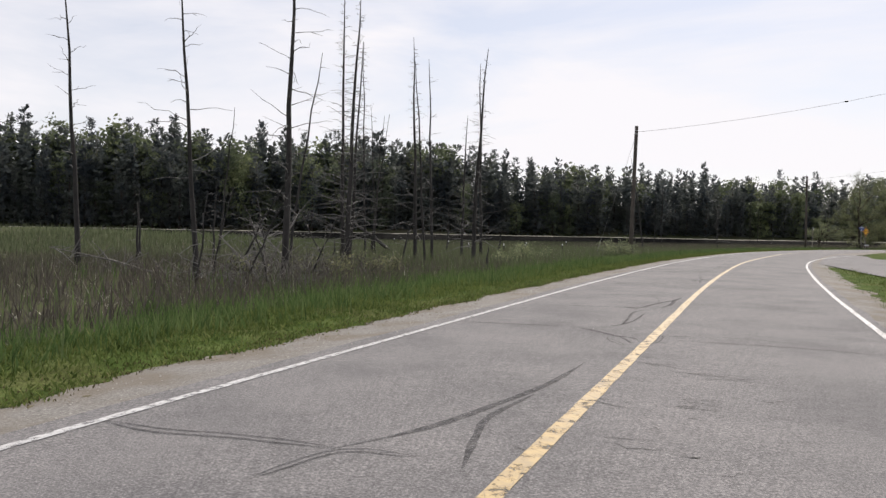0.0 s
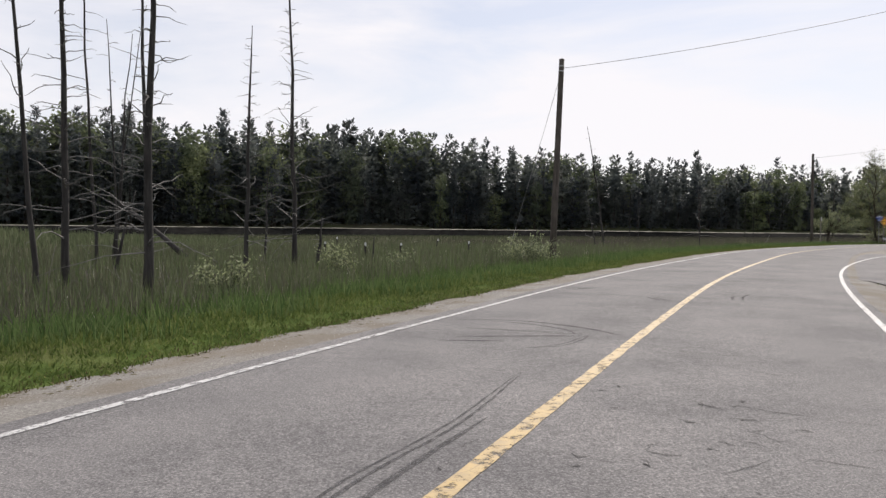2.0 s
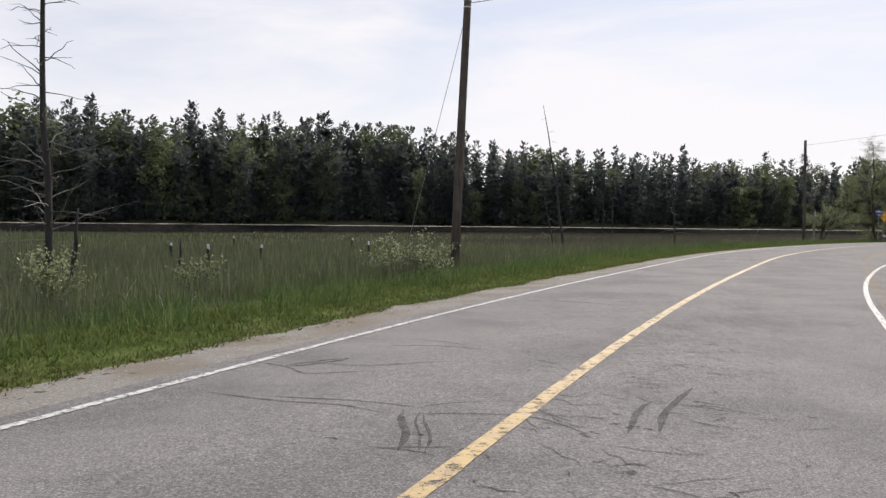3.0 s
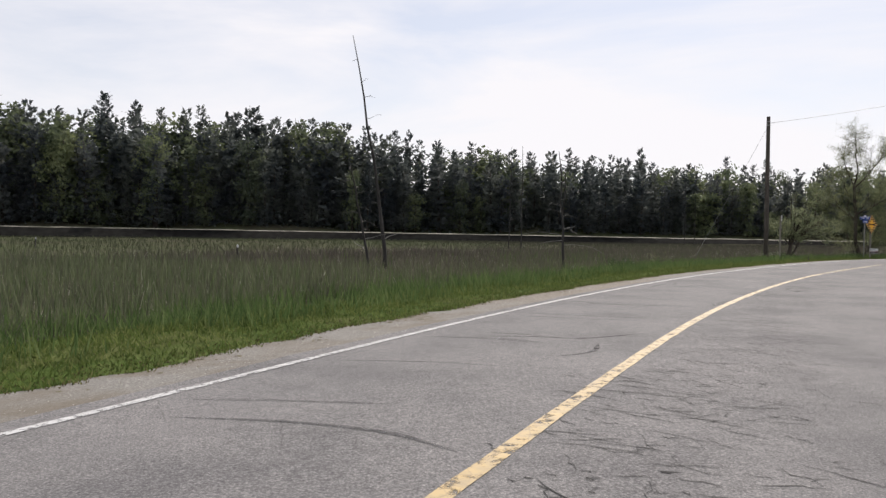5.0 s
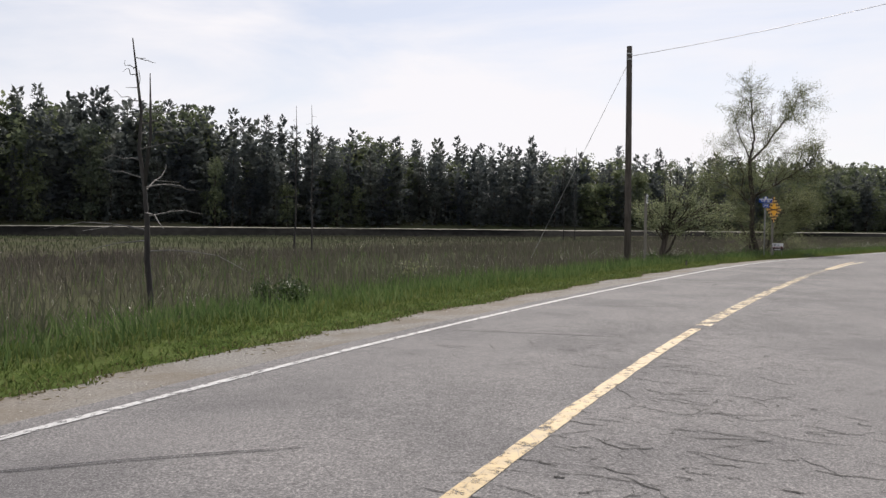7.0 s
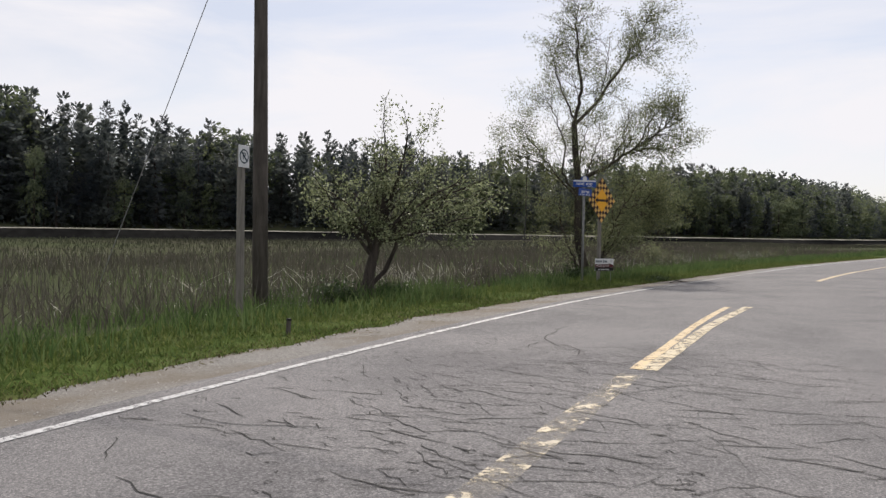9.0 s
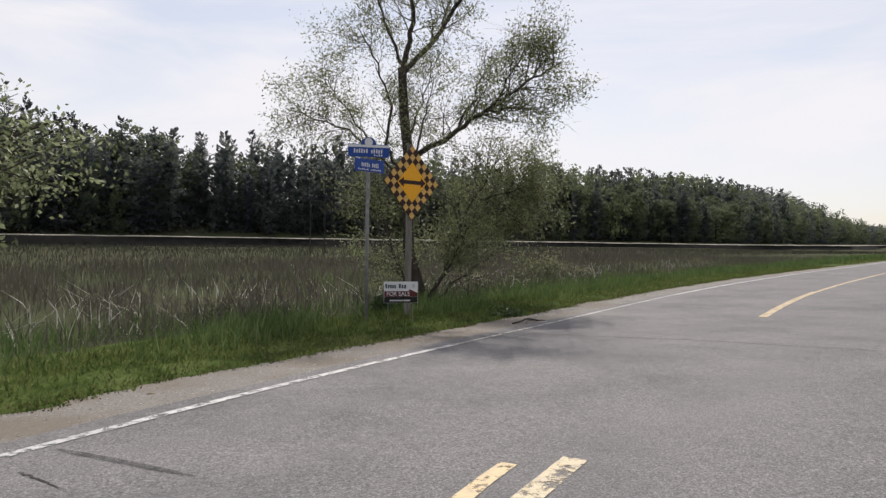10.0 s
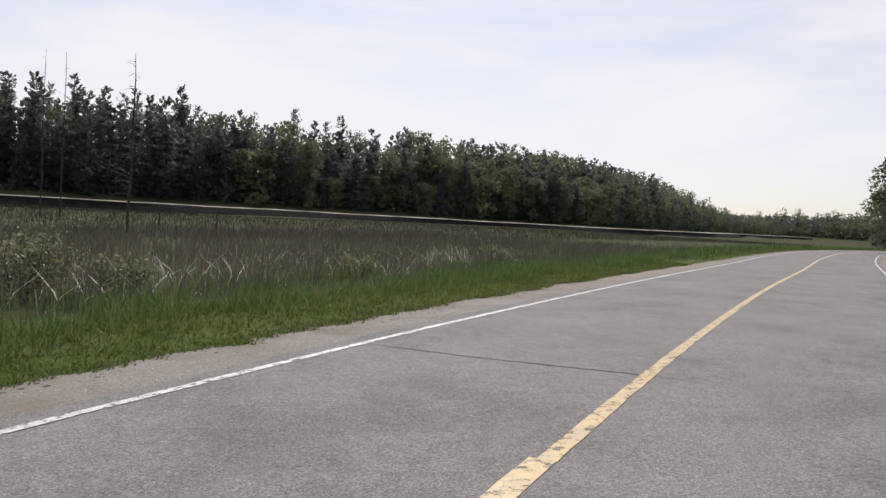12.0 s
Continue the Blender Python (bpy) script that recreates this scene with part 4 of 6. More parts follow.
def build_wood():
    rng = np.random.default_rng(5)
    kinds = [wood_tree("pine", h, 40 + i) for i, h in enumerate(HEIGHTS[:8])]
    kinds += [wood_tree("broad", h, 60 + i) for i, h in enumerate(HEIGHTS[8:])]
    used = [False] * len(kinds)
    far = {"pine": [], "broad": []}
    thin = []
    for kind, hs in (("pine", (24, 22, 26, 21, 23, 25)), ("broad", (18, 20, 19))):
        for i, h in enumerate(hs):
            r = np.random.default_rng(90 + i)
            thin.append((kind, h, pine_crown(h, r, 50, 10, 0.47) if kind == "pine" else broad_crown(h, r, 24, 24, 0.40)))
    length = len(EDGE_L)
    for row, (back, gap, lo, hi) in enumerate(((0, 3.5, 0.36, 0.74), (6, 5.2, 0.52, 0.86), (13, 5.0, 0.68, 0.93), (20, 4.8, 0.78, 0.97), (27, 4.3, 0.80, 1.02))):
        u = 60.0
        while u < length - 60:
            u += gap * rng.uniform(0.6, 1.5)
            k = min(int(u), length - 1)
            e = EDGE_L[k] + np.array((-EDGE_T[k, 1], EDGE_T[k, 0])) * (back + rng.normal() * 1.8)
            x = EDGE_L[k, 0]
            if x < -215 or (row in (1, 3) and x > 430):
                continue
            broad = rng.random() < float(np.interp(x, [-90, -60, 90, 170, 300], [0.32, 0.16, 0.22, 0.46, 0.46]))
            if row < 2 and x < 150:
                broad = broad and rng.random() < 0.25
            elif x > 440:
                broad = rng.random() < 0.8
            z = float(height(e[None], False)[0])
            share = rng.uniform(lo, hi)
            if row == 4:
                share += rng.uniform(0.04, 0.11 if x < 140 else 0.18) * (rng.random() < 0.28) - 0.05 * broad
            tall = max(5.0, tops(x) * share - z)
            near = row in (0, 4) and -150 < x < 270
            turn = rng.uniform(0, 360)
            if near:
                i = int(rng.integers(8, 11)) if broad else int(rng.integers(0, 8))
                size = tall / HEIGHTS[i]
                wide = size * (rng.uniform(0.8, 1.2) if row == 4 else rng.uniform(0.8, 1.7)) * (1.25 if tall < 15 else 1.0)
                m = pose(e[0], e[1], z - 0.1, rng.normal() * 1.2, rng.normal() * 1.2, turn) @ Matrix.Diagonal((wide, wide, size, 1))
                if used[i]:
                    ob = copy_thing(kinds[i][0], Matrix())
                else:
                    ob, used[i] = kinds[i][0], True
                ob.matrix_basis = m
            else:
                pool = [q for q in thin if q[0] == ("broad" if broad else "pine")]
                _, h, c = pool[int(rng.integers(0, len(pool)))]
                c = c[::2] if x > 330 else c
                a = radians(turn)
                rot = np.array([[math.cos(a), -math.sin(a), 0], [math.sin(a), math.cos(a), 0], [0, 0, 1]])
                grow_by = np.array((1.2, 1.2, 1.0)) * (tall / h)
                far["broad" if broad else "pine"].append(c @ rot.T * grow_by + np.array((e[0], e[1], z)))
    # single light green trees that stand out at the edge
    for x, top in ((-104, 25), (-75, 31), (-51, 29.5), (-36, 20), (-23, 24), (9, 21), (45, 19), (52, 14), (146, 22), (203, 21), (212, 19), (235, 17)):
        k = int(np.argmin(np.abs(EDGE_L[:, 0] - x) + 1000 * (EDGE_L[:, 1] < 200)))
        e = EDGE_L[k] + np.array((EDGE_T[k, 1], -EDGE_T[k, 0])) * 2.0
        z = float(height(e[None], False)[0])
        i = 8 + int(rng.integers(0, 3))
        size = (top - z) / HEIGHTS[i]
        wide = size * rng.uniform(0.75, 1.0)
        ob = copy_thing(kinds[i][0], Matrix())
        ob.matrix_basis = pose(e[0], e[1], z - 0.1, 0, 0, rng.uniform(0, 360)) @ Matrix.Diagonal((wide, wide, size, 1))
    # the closed mass of crowns deep in the wood
    for back in (9, 16, 24, 33):
        for u in np.arange(230, length - 62, 3.6):
            k = int(u + rng.uniform(-1, 1))
            e = EDGE_L[k] + np.array((-EDGE_T[k, 1], EDGE_T[k, 0])) * (back + rng.normal() * 1.5)
            x = EDGE_L[k, 0]
            z = float(height(e[None], False)[0])
            top = tops(x) * float(np.interp(back, [9, 24, 33], [0.64, 0.84, 0.86])) * rng.uniform(0.9, 1.03)
            n = 38 if x < 400 else 70
            r, a = rng.uniform(2.4, 3.8) * rng.random(n) ** 0.5, rng.uniform(0, 6.283, n)
            zz = z + 1.0 + max(3.0, top - z - 1.0) * rng.random(n) ** 0.85 * (1 - 0.02 * r ** 2)
            far["broad" if rng.random() < 0.13 else "pine"].append(cards(np.stack([e[0] + np.cos(a) * r, e[1] + np.sin(a) * r, zz], 1), 0.80 if x < 400 else 1.15, rng, 0.9, 0.6))
    for kind, mat, what in (("pine", PINE, "dark pines standing deep in the far wood"), ("broad", SPRING, "light green leafy trees deep in the far wood")):
        tagged(new("woods", soup("woods", np.vstack(far[kind]), mat)), what, "woods", kind="stuff")
    # undergrowth that closes the foot of the wood, its colour darkened for shade
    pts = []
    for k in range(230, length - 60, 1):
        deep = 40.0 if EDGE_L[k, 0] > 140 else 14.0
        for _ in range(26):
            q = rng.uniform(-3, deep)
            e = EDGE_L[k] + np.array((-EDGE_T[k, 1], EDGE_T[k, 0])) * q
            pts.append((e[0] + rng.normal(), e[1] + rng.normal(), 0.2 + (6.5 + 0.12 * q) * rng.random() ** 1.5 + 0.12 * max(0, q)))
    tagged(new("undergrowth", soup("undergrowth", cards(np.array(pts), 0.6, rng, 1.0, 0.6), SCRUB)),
           "scrub along the foot of the wood, coloured darker for shade", "undergrowth", kind="stuff")
    for kd in kinds:
        if kd[0].matrix_basis.translation.length < 1:
            kd[0].matrix_basis = pose(20, 310, 0.5)


build_wood()


# ---------------------------------------------------------------- dead trees in the marsh
def ground_z(x, y):
    return float(height(np.array([[x, y]]), False)[0])


def dead_tree(x, y, h, r, lean, limbs, low, reach, seed, label, twin=False):
    """A bare dead trunk; lean is the top's offset; limbs are thin, level and a little drooping."""
    rng = random.Random(seed)
    t = thing("dead_tree", pose(x, y, ground_z(x, y)), label, "dead tree", "dead trees in the marsh")
    tubes = Tubes()
    pts, rad = [], []
    for i in range(9):
        f = i / 8
        pts.append(Vector((lean[0] * f ** 1.3 + rng.uniform(-1, 1) * 0.05 * (0 < i), lean[1] * f ** 1.3 + rng.uniform(-1, 1) * 0.05 * (0 < i), -0.5 + (h + 0.5) * f)))
        rad.append(0.60 * r * (1.25 if i == 0 else 1.0) * (1 - f) ** 0.8 + 0.012)
    tubes.add(pts, rad, 9)
    child("trunk", tubes.mesh("trunk", DEADWOOD), t)
    for i in range(limbs):
        f = low + (0.96 - low) * (i + rng.random()) / limbs
        k = min(7, int(f * 8))
        p = pts[k].lerp(pts[k + 1], f * 8 - k)
        a = rng.uniform(0, 6.283)
        ln = reach * ((1.05 - f) ** 1.7 * 1.15 if limbs > 35 else 1.12 - f) * rng.uniform(0.45, 1.2) + 0.15
        thin = 1.15 - 0.6 * f
        d = Vector((math.cos(a), math.sin(a), 0))
        rise, hook = rng.uniform(-0.05, 0.55), rng.uniform(-0.42, 0.12)
        ln *= 1.3
        q = []
        for g in (0, 0.2, 0.42, 0.65, 0.85, 1.0):
            wig = Vector((rng.gauss(0, 1), rng.gauss(0, 1), rng.gauss(0, 1))) * 0.03 * (g > 0)
            q.append(p + d * ln * g + Vector((0, 0, ln * (rise * g + hook * g * g))) + wig)
        br = Tubes()
        br.add(q, [thin * v for v in (0.020 + 0.035 * r, 0.018, 0.015, 0.012, 0.009, 0.005)], 4, False)
        if rng.random() < 0.5:
            j = q[1].lerp(q[2], rng.random())
            b = a + rng.choice((-0.7, 0.7))
            br.add([j, j + Vector((math.cos(b), math.sin(b), rng.uniform(-0.2, 0.3))) * ln * 0.4], [0.012, 0.005], 4, False)
        child("branch", br.mesh("branch", LIMB), t)
    if twin:
        br = Tubes()
        j = pts[4]
        br.add([j, j + Vector((0.12, 0.05, h * 0.2)), j + Vector((0.1, 0.1, h * 0.42))], [r * 0.5, r * 0.35, 0.01], 6)
        child("second_stem", br.mesh("second_stem", DEADWOOD), t)
    return t


TALL_DEAD = "tall grey dead tree trunk with bare limbs in the marsh"
for i, (x, y, h, r, lean, limbs, low, reach) in enumerate((
        (-14.7, 31.6, 12.5, 0.19, (-0.6, -0.1), 16, 0.35, 1.7),
        (-8.1, 26.65, 11.0, 0.16, (-0.55, -0.2), 22, 0.35, 1.7),
        (-4.85, 26.5, 13.0, 0.21, (0.1, 0.5), 30, 0.25, 1.9),
        (-6.1, 32.9, 9.7, 0.10, (1.35, 0.5), 12, 0.3, 0.9),
        (-3.7, 34.2, 13.0, 0.20, (0.4, 0.9), 80, 0.12, 2.5),
        (-4.3, 37.25, 14.0, 0.17, (-0.1, 0.3), 84, 0.14, 2.3),
        (-3.9, 37.2, 11.3, 0.14, (0.45, 0.5), 60, 0.14, 2.1),
        (-0.2, 37.3, 10.2, 0.10, (-0.6, -0.4), 10, 0.4, 1.0),
        (-4.45, 49.7, 14.0, 0.10, (-0.2, -1.2), 12, 0.3, 1.2),
        (-0.74, 39.8, 12.2, 0.17, (-0.3, 0.3), 66, 0.15, 1.8),
        (0.08, 43.45, 11.8, 0.14, (-0.35, 0.0), 14, 0.2, 1.4),
        (2.2, 37.8, 10.9, 0.19, (0.55, -0.7), 60, 0.12, 1.5),
        (3.3, 50.5, 13.2, 0.17, (-0.3, 0.0), 76, 0.12, 1.9),
        (1.9, 48.1, 9.3, 0.14, (0.25, -0.1), 40, 0.15, 1.6),
        (-12.5, 44.0, 9.0, 0.10, (0.9, 0.0), 8, 0.4, 1.0),
        (-4.0, 50.4, 9.6, 0.07, (0.6, 0.1), 10, 0.4, 0.9),
        (-4.2, 50.45, 9.7, 0.06, (1.2, 0.1), 10, 0.4, 0.8),
        (-3.8, 50.15, 10.1, 0.07, (-0.4, 0.0), 10, 0.4, 0.9), (35.0, 120.9, 9.9, 0.09, (0.1, 0.0), 12, 0.3, 0.9),
        (36.1, 120.7, 10.0, 0.09, (0.0, 0.0), 12, 0.3, 0.9))):
    dead_tree(x, y, h, r, lean, limbs, low, reach, 100 + i, TALL_DEAD if limbs < 35 else "tall dead conifer trunk with many thin bare limbs")
for i, (x, y, h, r, lean, limbs, reach) in enumerate((
        (4.4, 49.5, 2.2, 0.16, (0.15, 0.0), 2, 0.5), (-13.0, 33.5, 3.0, 0.13, (0.05, 0), 3, 0.9), (-11.0, 38.0, 4.2, 0.10, (0.2, 0), 6, 1.2),
        (-15.5, 40.0, 4.0, 0.09, (-0.1, 0), 5, 0.8), (-4.5, 41.0, 3.2, 0.12, (0.3, 0.1), 5, 1.4), (-1.8, 45.0, 3.0, 0.11, (0.8, 0.1), 4, 1.2),
        (-7.6, 33.0, 1.6, 0.12, (0.0, 0), 0, 0.3), (-5.2, 40.5, 1.5, 0.11, (0.1, 0), 0, 0.3), (2.6, 31.0, 1.2, 0.13, (0.0, 0), 0, 0.2),
        (6.4, 52.0, 1.4, 0.10, (0.05, 0), 0, 0.2), (-10.0, 50.0, 5.0, 0.09, (0.4, 0), 8, 1.3), (1.0, 55.0, 4.6, 0.09, (0.2, 0), 8, 1.2))):
    dead_tree(x, y, h, r, lean, limbs, 0.3, reach, 150 + i, "short broken dead trunk standing in the reeds")
for i, (x, y, h, r, lean, limbs, reach) in enumerate((
        (-5.4, 22.6, 3.1, 0.045, (1.5, 0.3), 14, 0.9), (-4.6, 23.4, 2.6, 0.04, (-1.0, 0.4), 12, 0.8), (-6.3, 24.6, 3.6, 0.05, (1.9, 0.2), 16, 1.0), (-5.2, 25.3, 2.9, 0.045, (-0.5, 0.5), 14, 0.9),
        (-3.9, 24.9, 2.3, 0.04, (1.2, -0.2), 12, 0.8), (-7.4, 26.0, 3.3, 0.045, (0.8, 0.0), 14, 0.9), (-3.2, 27.2, 2.4, 0.04, (-1.3, 0.3), 12, 0.8), (-6.8, 22.8, 3.0, 0.045, (0.2, 0.4), 14, 0.9))):
    dead_tree(x, y, h, r, lean, limbs, 0.12, reach, 190 + i, "thin leaning dead sapling with bare crooked limbs")
dead_tree(24.05, 86.9, 11.0, 0.15, (-1.75, -0.2), 9, 0.15, 1.2, 171, "leaning dead trunk with a thin bare top")
dead_tree(23.25, 86.6, 5.2, 0.10, (-1.0, 0.0), 10, 0.2, 1.6, 172, "short leaning dead trunk with broken limbs")
dead_tree(32.5, 86.3, 5.7, 0.10, (-0.3, 0.0), 18, 0.25, 1.5, 173, "small forked dead tree on the marsh edge", True)
dead_tree(78.8, 151.6, 9.9, 0.13, (0.1, 0.0), 30, 0.25, 1.6, 174, "thin dead spire standing in the marsh")
dead_tree(77.2, 181.2, 14.6, 0.10, (0.1, 0.0), 10, 0.4, 1.0, 175, "thin dead spire standing in the marsh")
dead_tree(75.7, 182.0, 14.7, 0.10, (0.0, 0.0), 10, 0.4, 1.0, 176, "thin dead spire standing in the marsh")
dead_tree(80.6, 152.6, 1.7, 0.16, (0.0, 0.0), 0, 0.4, 0.2, 177, "short broken dead trunk standing in the reeds")
dead_tree(84.0, 153.0, 1.6, 0.15, (0.0, 0.0), 0, 0.4, 0.2, 178, "short broken dead trunk standing in the reeds")


def fallen_trunk(a, b, r, seed, label):
    """A dead trunk lying or leaning from a down to b."""
    rng = random.Random(seed)
    a, b = Vector(a), Vector(b)
    t = thing("fallen_trunk", pose(b.x, b.y, b.z), label, "fallen trunk", "fallen trunks in the marsh")
    tubes = Tubes()
    d = a - b
    tubes.add([Vector(), d * 0.4 + Vector((0, 0, 0.08)), d], [r, r * 0.8, r * 0.35], 8)
    child("trunk", tubes.mesh("trunk", DEADWOOD if r > 0.1 else PALEWOOD), t)
    for _ in range(14):
        br = Tubes()
        p = d * rng.uniform(0.15, 0.98)
        q = Vector((rng.uniform(-1, 1), rng.uniform(-0.6, 0.6), rng.uniform(-0.6, 0.8))) * rng.uniform(0.5, 1.2)
        br.add([p, p + q * 0.5 + Vector((0, 0, 0.05)), p + q], [0.025, 0.016, 0.006], 4, False)
        child("branch", br.mesh("branch", LIMB), t)


fallen_trunk((-6.8, 57.5, 2.4), (-2.8, 56.0, -0.45), 0.16, 1, "fallen dead trunk leaning over the reeds")
fallen_trunk((-13.5, 27.0, 0.6), (-9.9, 27.5, -0.3), 0.045, 2, "pale dead branch lying on the reeds")
fallen_trunk((-7.0, 30.0, 1.6), (-4.9, 29.0, -0.3), 0.04, 3, "tangled grey dead branches in the reeds")
fallen_trunk((-6.5, 24.0, 1.2), (-4.9, 23.4, -0.3), 0.035, 4, "tangled grey dead branches in the reeds")
fallen_trunk((-5.4, 32.0, 2.2), (-6.6, 31.0, -0.3), 0.045, 5, "leaning grey dead branch in the reeds")


def brush_heap(x, y, w, h, n, seed):
    """A tangle of fallen twigs: many thin crooked sticks leaning every way."""
    rng = random.Random(seed)
    st = Tubes()
    for _ in range(n):
        p = Vector((rng.gauss(0, w), rng.gauss(0, w * 0.7), -0.1))
        d = Vector((rng.gauss(0, 0.7), rng.gauss(0, 0.5), rng.uniform(0.2, 1.0))).normalized() * h * rng.uniform(0.4, 1.15)
        bend = Vector((rng.gauss(0, 0.12), rng.gauss(0, 0.12), rng.uniform(-0.15, 0.1)))
        st.add([p, p + d * 0.5 + bend, p + d + bend * 0.5 - Vector((0, 0, 0.1))], [0.008 + 0.005 * h, 0.006 + 0.003 * h, 0.004], 4, False)
        if rng.random() < 0.6:
            q = p + d * 0.6 + bend * 0.8
            st.add([q, q + Vector((rng.gauss(0, 0.3), rng.gauss(0, 0.3), rng.uniform(-0.1, 0.3)))], [0.007, 0.003], 3, False)
    ob = new("dead_brush", st.mesh("dead_brush", PALEWOOD))
    ob.matrix_world = pose(x, y, ground_z(x, y))
    tagged(ob, "tangle of bleached dead twigs at a dead trunk's foot", "brush", "brush in the marsh", "stuff")


for i, (x, y, w, h, n) in enumerate(((-5.6, 26.6, 1.0, 1.6, 90), (-4.4, 24.2, 0.8, 2.3, 60), (-5.6, 22.4, 0.9, 1.8, 70), (-3.4, 22.8, 0.8, 1.2, 50), (-6.4, 28.8, 0.9, 2.4, 36), (-4.0, 31.6, 0.9, 2.0, 34), (50.4, 106.4, 0.7, 1.0, 60), (-8.3, 28.2, 0.9, 1.5, 45), (-3.6, 29.5, 1.0, 1.4, 45), (-11.5, 30.2, 1.2, 1.5, 45), (-14.0, 32.0, 1.2, 1.6, 40),
                                     (-3.3, 35.6, 1.0, 1.8, 50), (-6.0, 33.5, 1.4, 1.5, 45), (-0.6, 39.8, 0.9, 1.5, 36), (2.3, 38.6, 0.7, 1.2, 30), (3.2, 50.0, 0.9, 1.4, 30),
                                     (-4.2, 56.0, 1.3, 1.5, 36), (24.0, 87.6, 0.8, 1.0, 24), (59.0, 111.5, 1.2, 0.9, 40), (67.6, 117.0, 1.2, 0.9, 36), (54.6, 106.5, 1.2, 0.8, 36), (51.7, 103.7, 0.8, 0.8, 50), (56.8, 107.6, 0.9, 0.7, 30))):
    brush_heap(x, y, w, h, n, 700 + i)


def stake(x, y, h, label):
    t = thing("stake", pose(x, y, ground_z(x, y), 0, x * 13 % 17 - 8, x * 40 % 90), label, "stake", "pale stakes in the marsh")
    part("post", box(bmesh.new(), 0.09, 0.09, h + 0.3, (0, 0, h / 2 - 0.15), 0.015), DEADWOOD, t)
    part("top", box(bmesh.new(), 0.10, 0.08, 0.16 + x * 7 % 0.12, (0.035, 0, h + 0.05), 0.03), SIGN_WHITE, t, "pale bleached top")


for x, y in ((2.9, 61.5), (1.4, 77.4), (5.5, 58.0), (-6.9, 118.0), (11.0, 64.1), (9.0, 75.0), (7.2, 59.0), (16.0, 92.0)):
    stake(x, y, 0.85, "weathered stump with a bleached pale top in reeds")


def marker_stub(x, y, h):
    """A short dark stub left in the mown grass."""
    t = thing("marker_stub", pose(x, y, ground_z(x, y), 0, 4, 20), "short black marker stub in the mown verge grass", "marker stub")
    part("post", box(bmesh.new(), 0.055, 0.055, h + 0.2, (0, 0, h / 2 - 0.1), 0.008), CREOSOTE, t)
    part("cap", box(bmesh.new(), 0.066, 0.066, 0.03, (0, 0, h + 0.014), 0.008), SIGN_BLACK, t)


marker_stub(50.6, 97.0, 0.22)


# ---------------------------------------------------------------- poles and wires
def stub_pole(base, top, span_to, guy_to, label):
    """A guyed pole: the shaft, one wire over the road and one anchor wire down into the marsh."""
    base, top = Vector(base), Vector(top)
    t = thing("utility_pole", pose(*base), label, "utility pole", "poles beside the road")
    d = top - base
    tubes = Tubes()
    tubes.add([d * f + Vector((0, 0, -0.6 * (f == 0))) for f in (0, 0.3, 0.6, 0.9, 1.0)], [0.165, 0.155, 0.14, 0.13, 0.125], 14)
    child("shaft", tubes.mesh("shaft", CREOSOTE), t)
    for f in (0.965, 0.94):
        b = Tubes()
        b.add([d * f - Vector((0, 0, 0.03)), d * f + Vector((0, 0, 0.03))], [0.137, 0.137], 14)
        child("clamp_band", b.mesh("clamp_band", STEEL), t)

    def wire(name, a, b, sag, r):
        w = Tubes()
        w.add([a.lerp(b, f) - Vector((0, 0, sag * 4 * f * (1 - f))) for f in [i / 14 for i in range(15)]], [r] * 15, 5)
        return child(name, w.mesh(name, WIRE), t)
    p = d * 0.955
    q = Vector(span_to) - base
    span = wire("span_wire", p, q, 0.25, 0.012)
    ins = Tubes()
    c = p.lerp(q, 0.84) - Vector((0, 0, 0.25 * 4 * 0.84 * 0.16))
    u = (q - p).normalized()
    ins.add([c - u * 0.12, c - u * 0.06, c + u * 0.06, c + u * 0.12], [0.02, 0.06, 0.06, 0.02], 8)
    child("insulator", ins.mesh("insulator", SIGN_BLACK), span, "small dark wire insulator")
    wire("guy_wire", d * 0.935, Vector(guy_to) - base, 0.0, 0.010)
    return t


stub_pole((14.64, 55.38, -0.35), (15.07, 56.1, 9.55), (31.5, 52.0, 11.6), (12.7, 58.6, -0.45), "weathered brown wooden pole with a guy wire")
stub_pole((50.62, 102.55, -0.35), (50.55, 102.6, 9.85), (63.5, 91.0, 11.4), (46.9, 106.2, -0.45), "weathered brown wooden pole with a guy wire")


# ---------------------------------------------------------------- signs
def lettering(name, text, size, m, parent, material):
    cu = bpy.data.curves.new(name, "FONT")
    cu.body, cu.size, cu.align_x, cu.align_y, cu.extrude = text, size, "CENTER", "CENTER", 0.0015
    tmp = bpy.data.objects.new(name, cu)
    scene.collection.objects.link(tmp)
    me = bpy.data.meshes.new_from_object(tmp.evaluated_get(bpy.context.evaluated_depsgraph_get()))
    bpy.data.objects.remove(tmp)
    me.materials.clear()
    me.materials.append(material)
    ob = child(name, me, parent)
    ob.matrix_local = m
    return ob


def facing(x, y, z, nx, ny):
    """A pose at a place whose local -y looks along (nx, ny)."""
    return pose(x, y, z, 0, 0, math.degrees(math.atan2(nx, -ny)))


def plate(outline, thick, y, bevel=0.0):
    """A flat plate with that outline in x and z; its front lies at local y."""
    bm = bmesh.new()
    vs = [bm.verts.new((px, y, pz)) for px, pz in outline]
    f = bm.faces.new(vs)
    ext = bmesh.ops.extrude_face_region(bm, geom=[f])
    bmesh.ops.translate(bm, verts=[v for v in ext["geom"] if isinstance(v, bmesh.types.BMVert)], vec=(0, thick, 0))
    bmesh.ops.recalc_face_normals(bm, faces=bm.faces)
    return bm


